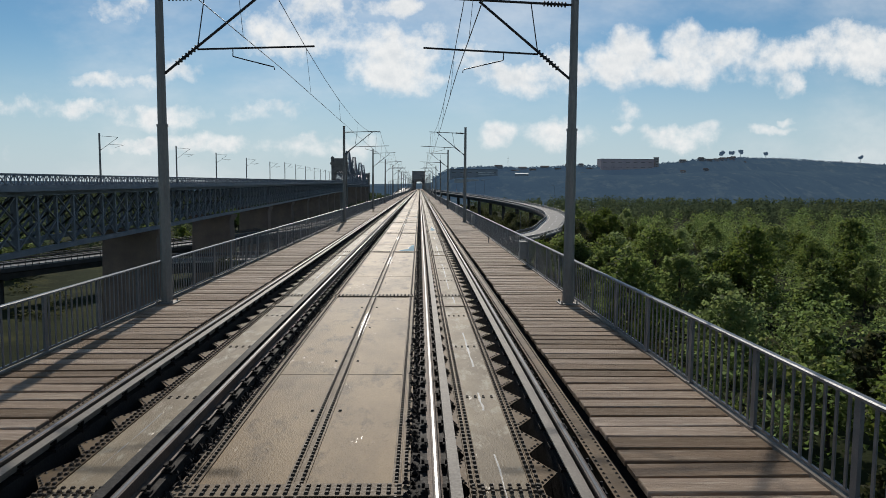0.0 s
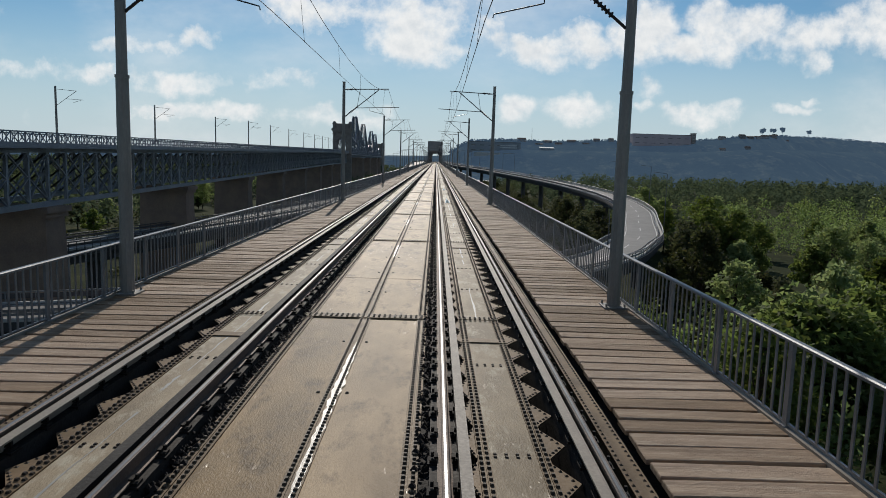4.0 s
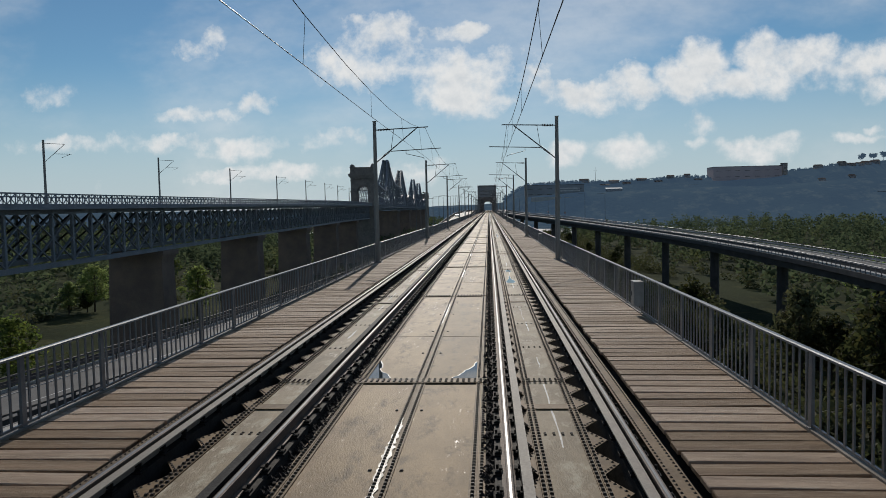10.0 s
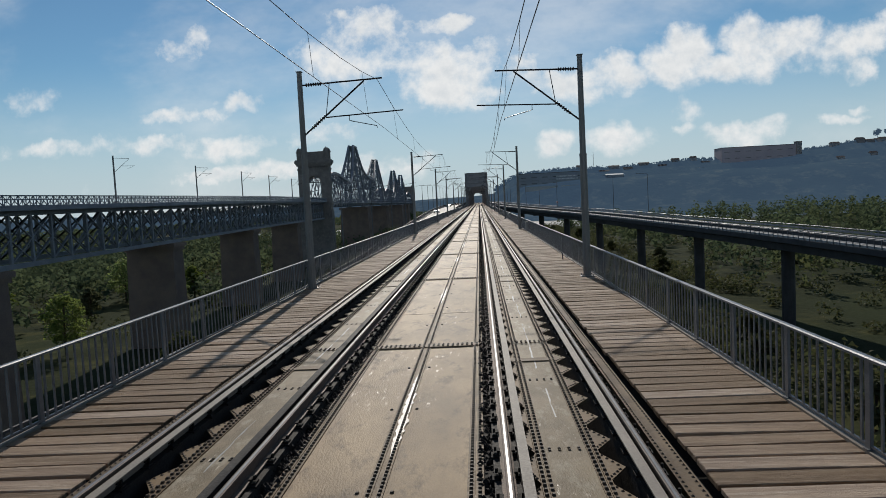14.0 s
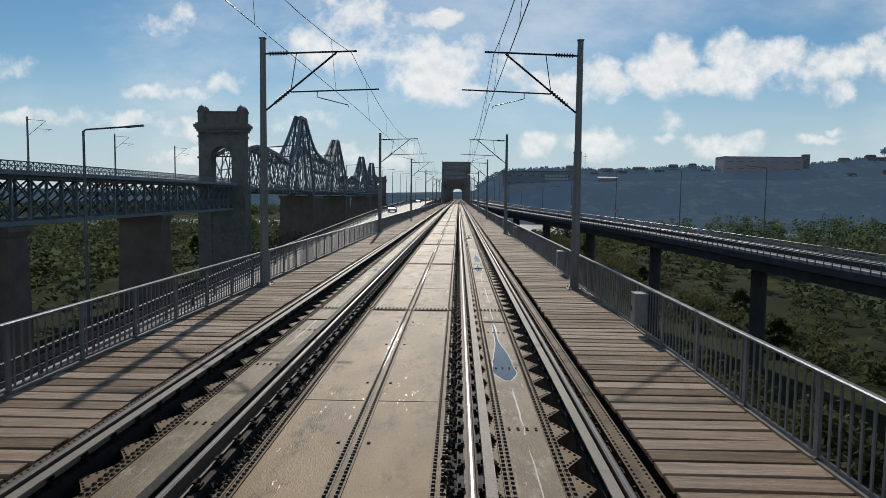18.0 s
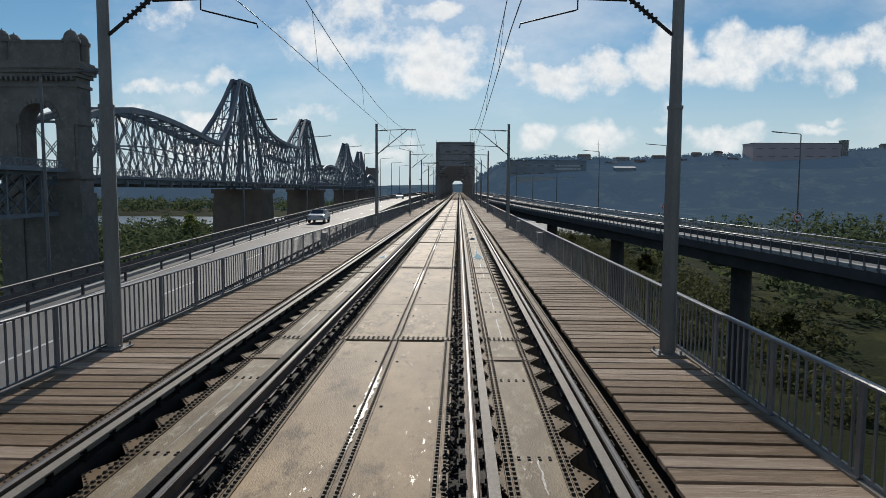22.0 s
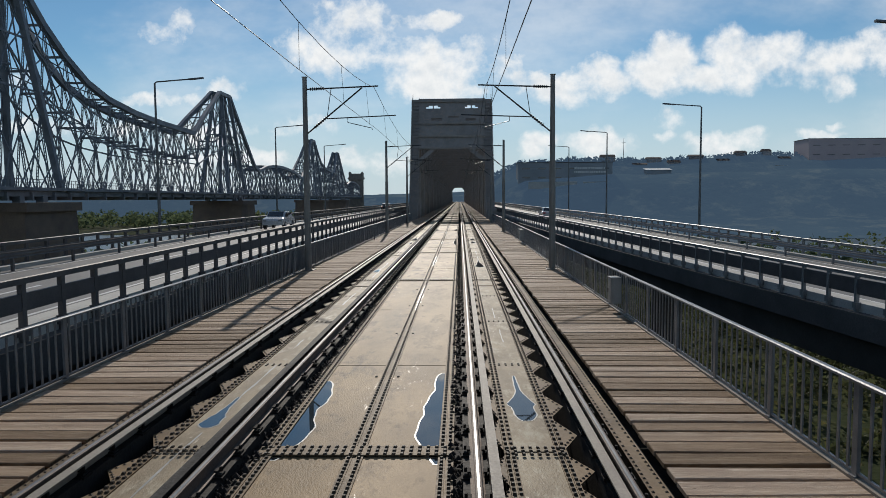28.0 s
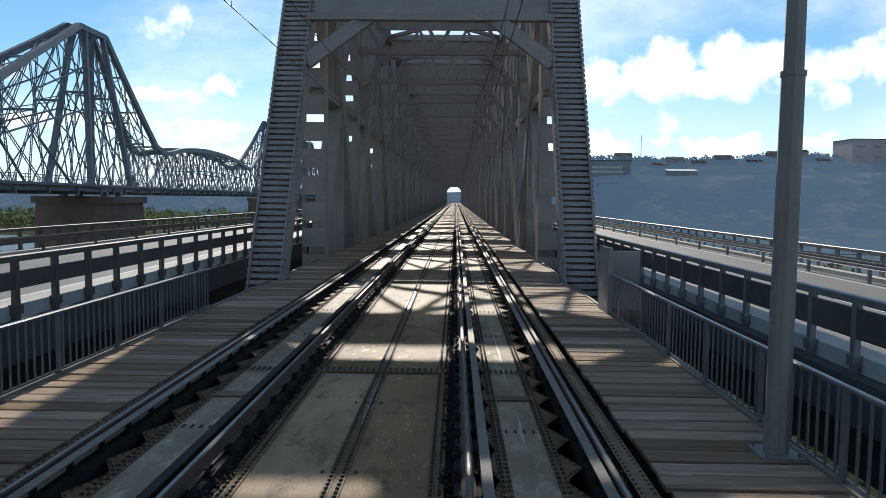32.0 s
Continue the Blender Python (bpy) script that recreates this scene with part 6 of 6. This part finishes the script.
trng = random.Random(21)
count = 0
for _ in range(1500):
    x, y = trng.uniform(15, 120), trng.uniform(8, 330)
    if x > 15 and count < 165 and clear_of(x, y) and trng.random() < (1.25 - x / 130):
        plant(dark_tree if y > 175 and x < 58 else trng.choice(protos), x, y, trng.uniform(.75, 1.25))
        count += 1
count = 0
for _ in range(900):
    x, y = trng.uniform(9, 60), trng.uniform(180, 820)
    if count < 45 and clear_of(x, y):
        plant(trng.choice(bushes + protos[4:]), x, y, trng.uniform(.6, .95))
        count += 1
count = 0
for _ in range(900):
    x, y = trng.uniform(-44, -12), trng.uniform(60, 760)
    if count < 105 and clear_of(x, y) and y > 120:
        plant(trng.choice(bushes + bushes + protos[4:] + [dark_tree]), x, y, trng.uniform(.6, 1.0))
        count += 1
count = 0
for _ in range(900):
    x, y = trng.uniform(-120, -58), trng.uniform(80, 800)
    if count < 30 and clear_of(x, y):
        plant(trng.choice(protos), x, y, trng.uniform(.7, 1.1))
        count += 1
# undergrowth that nobody could count
mb = MB()
for _ in range(1300):
    x, y = trng.choice(((14, 110), (10, 60), (-46, -11), (-130, -58)))
    x, y = trng.uniform(x, y), trng.uniform(8, 835)
    if not clear_of(x, y):
        continue
    h = trng.uniform(1.2, 4.6)
    leaf_cloud(mb, (x, y, ground_z(x, y) + h * .45), (trng.uniform(1.5, 3.2), trng.uniform(1.5, 3.2), h * .5), 110, .31, trng)
# extra clumps added on the right to darken the ground under the road
for _ in range(1500):
    x, y = trng.uniform(9, 62), trng.uniform(150, 838)
    if clear_of(x, y):
        h = trng.uniform(1.8, 5.2)
        leaf_cloud(mb, (x, y, ground_z(x, y) + h * .42), (trng.uniform(1.8, 3.4), trng.uniform(1.8, 3.4), h * .5), 80, .36, trng)
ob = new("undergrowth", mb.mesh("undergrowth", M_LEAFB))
tagged(ob, "thick yellow-green undergrowth on the flood meadow", "undergrowth", kind="stuff")
# young wood filling the meadow between the single trees
mb = MB()
count = 0
for _ in range(3000):
    x, y = trng.uniform(15, 175), trng.uniform(10, 310)
    if count > 950 or not clear_of(x, y) or (y > 165 and x < 95):
        continue
    count += 1
    h = trng.uniform(5.5, 10.5)
    r = trng.uniform(1.6, 2.8)
    g = ground_z(x, y)
    leaf_cloud(mb, (x, y, g + h * .5), (r, r, h * .5), 140, .25, trng)
    leaf_cloud(mb, (x + trng.uniform(-1, 1), y + trng.uniform(-1, 1), g + h * .85), (r * .6, r * .6, h * .22), 60, .22, trng)
ob = new("young_wood", mb.mesh("young_wood", M_YOUNG))
tagged(ob, "dense light green young wood beside the railway viaduct", "wood", kind="stuff")
# woods too far off to count
mb, mid = MB(), MB()
for _ in range(5000):
    side = trng.random()
    if side < .68:
        x = trng.uniform(60, 900)
        y = trng.uniform(40, 830) if x < 700 else trng.uniform(200, 830)
        if x < 165 and y < 310:
            continue
    else:
        x, y = trng.uniform(-520, -95), trng.uniform(20, 830)
    if not clear_of(x, y):
        continue
    g = ground_z(x, y)
    h = trng.uniform(7, 13) * (1.25 if x > 150 else 1)
    far = abs(x) > 260
    if 95 < x < 430 and y < 400:
        leaf_cloud(mid, (x, y, g + h * .5), (3.6, 3.6, h * .46), 210, .4, trng)
    else:
        leaf_cloud(mb, (x, y, g + h * .55), (3.4, 3.4, h * .5), 40 if far else 75, 1.1 if far else .75, trng)
for _ in range(1000):
    x, y = trng.uniform(-430, -64), trng.uniform(470, 842)
    h = trng.uniform(5, 10)
    leaf_cloud(mb, (x, y, ground_z(x, y) + h * .5), (3.6, 3.6, h * .5), 55, .72, trng)
for _ in range(700):
    x, y = trng.uniform(-1000, 30), trng.uniform(1166, 1330)
    h = trng.uniform(8, 15)
    leaf_cloud(mb, (x, y, ground_z(x, y) + h * .5), (6.5, 6.5, h * .5), 40, 1.5, trng)
ob = new("woods", mb.mesh("woods", M_FARWOOD))
tagged(ob, "dense dark green riverside woods in the distance", "woods", kind="stuff")
ob = new("woods", mid.mesh("woods", M_YOUNG))
tagged(ob, "light green young woods beyond the curving ramp", "woods", kind="stuff")
mb = MB()
for i in range(900):
    x = 30 + (i / 900) ** 1.3 * 1500
    yr, zr = ridge_at(x)
    leaf_cloud(mb, (x + trng.uniform(-5, 5), yr + trng.uniform(-16, 6), zr - 1 + trng.uniform(-1.5, 2)), (4, 4, trng.uniform(1.5, 3.6)), 14, 1.5, trng)
# the crest trees share the hill's emission, which stands in for haze
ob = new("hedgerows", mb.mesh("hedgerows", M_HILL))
tagged(ob, "tree line with painted-on haze along the hill crest", "tree line", kind="stuff")

# buildings on the hill
def block(name, x0, x1, y, z0, z1, dep, label, mat, rows=3, colsn=14, group="", open_=.45):
    ob = thing(name, label, "building", group, at=T(x0, y, z0))
    mb = MB()
    mb.box(0, x1 - x0, 0, dep, -10, z1 - z0)
    part("wall", mb, mat, ob)
    mb = MB()
    mb.box(-.4, x1 - x0 + .4, -.4, dep + .4, z1 - z0, z1 - z0 + .6)
    part("roof", mb, M_CONC, ob)
    w, h = (x1 - x0) / colsn, (z1 - z0) / rows
    wm = MB()
    wm.box(0, w * .5, -.15, .02, 0, h * open_)
    pane = wm.mesh("window", M_GLASS)
    for r in range(rows):
        for c in range(colsn):
            part("window", pane, None, ob, at=T(w * (c + .25), 0, h * (r + .3)))
    return ob


block("long_building", 333, 431, 1262, 39, 56.6, 30, "long reddish-grey flat-roofed building on the hill crest", M_CREST, 2, 7, open_=.07)
block("water_tower", 433, 440, 1264, 40, 60, 8, "slim grey tower beside the long building", M_WALL, 4, 1)
block("waterfront_building", 54, 138, 1218, 18, 34, 25, "large grey building with a lettered wall by the river", M_GREYW, 2, 6, open_=.12)
bars = thing("wall_sign", "pale lettering bars on the grey waterfront building", "sign", at=T(102, 1217.4, 24))
brn = random.Random(9)
for r in range(2):
    x = 2.0
    while x < 29:
        w = brn.uniform(.8, 1.6)
        mb = MB()
        mb.box(x, x + w, -.1, 0, 4.2 - r * 3.4, 5.9 - r * 3.4)
        part("letter_bar", mb, M_SIGN, bars)
        x += w + .5
for i in range(26):
    x = 150 + i * 21 + brn.uniform(-6, 6)
    if 318 < x < 450:
        continue
    yr, zr = ridge_at(x)
    w, h = brn.uniform(7, 15), brn.uniform(3.5, 6)
    f = brn.choice((-8, -14, -40, -3))
    z = zr * (1.0 if f > -10 else .84 if f > -20 else .63) - .5
    ob = thing("house", "small hazy house on the terraced hill", "house", "houses on the hill", at=T(x, yr + f * (1 + x / 700), z))
    mb = MB()
    mb.box(-w / 2, w / 2, -4, 4, -3, h * .6)
    part("wall", mb, M_WALL, ob)
    mb = MB()
    mb.poly([(-w / 2 - .4, -4.4, h * .6), (w / 2 + .4, -4.4, h * .6), (w / 2 + .4, 4.4, h * .6), (-w / 2 - .4, 4.4, h * .6), (-w / 2, 0, h), (w / 2, 0, h)],
            [(0, 1, 5, 4), (2, 3, 4, 5), (1, 2, 5), (3, 0, 4), (3, 2, 1, 0)])
    part("roof", mb, M_ROOF, ob)
for x, y, h in ((166, 1296, 24), (560, 1380, 9)):
    ob = thing("radio_mast", "thin grey radio mast on the hill", "mast", at=T(x, y, ridge_at(x)[1] - 1))
    mb = MB()
    mb.tube([(0, 0, 0), (0, 0, h)], .35, 5, .12)
    mb.beam((-2, 0, h * .8), (2, 0, h * .8), .3, .3)
    part("shaft", mb, M_LAMP, ob)
for x, y, s in ((626, 1420, 1.0), (660, 1450, .9), (694, 1482, 1.0), (768, 1520, .8), (1010, 1560, 1.0)):
    rnd = random.Random(int(x))
    ob = thing("hilltop_tree", "lone tree with painted-on haze on the skyline of the hill", "tree", "skyline trees", at=T(x, y, ridge_at(x)[1] + 2))
    mb = MB()
    # trunk and crown take the hill's haze emission too
    mb.tube([(0, 0, -4), (0, 0, 8 * s)], .5, 5, .3)
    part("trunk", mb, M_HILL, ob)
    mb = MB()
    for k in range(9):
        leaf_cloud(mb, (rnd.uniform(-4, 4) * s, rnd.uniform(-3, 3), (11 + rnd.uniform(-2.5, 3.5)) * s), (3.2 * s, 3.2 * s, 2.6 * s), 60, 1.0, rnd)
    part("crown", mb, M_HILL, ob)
# low white-roofed shed and pale terrace walls on the slope
ob = thing("shed", "low white-roofed shed on the terraced hillside", "shed", at=T(172, 1233, 25))
mb = MB()
mb.box(0, 23, 0, 9, -4, 2.6)
part("wall", mb, M_GREYW, ob)
mb = MB()
mb.poly([(-.5, -.6, 2.6), (23.5, -.6, 2.6), (23.5, 9.5, 4.4), (-.5, 9.5, 4.4), (-.5, -.6, 2.3), (23.5, -.6, 2.3), (23.5, 9.5, 4.1), (-.5, 9.5, 4.1)],
        [(0, 1, 2, 3), (7, 6, 5, 4), (0, 4, 5, 1), (1, 5, 6, 2), (2, 6, 7, 3), (3, 7, 4, 0)])
part("roof", mb, M_SIGN, ob, "bright white sheet roof")
for x0, x1, y, z in ((61, 103, 1196, 15.6), (108, 157, 1196, 15.4), (218, 268, 1222, 22.2), (290, 330, 1236, 30.0)):
    ob = thing("terrace_wall", "pale concrete terrace wall on the hillside", "wall", "terrace walls on the hill", "structure", T(x0, y, z))
    mb = MB()
    mb.box(0, x1 - x0, 0, .8, -5, .8)
    mb.box(-.2, x1 - x0 + .2, -.15, .95, .8, 1.1)
    part("wall", mb, M_KERB, ob)
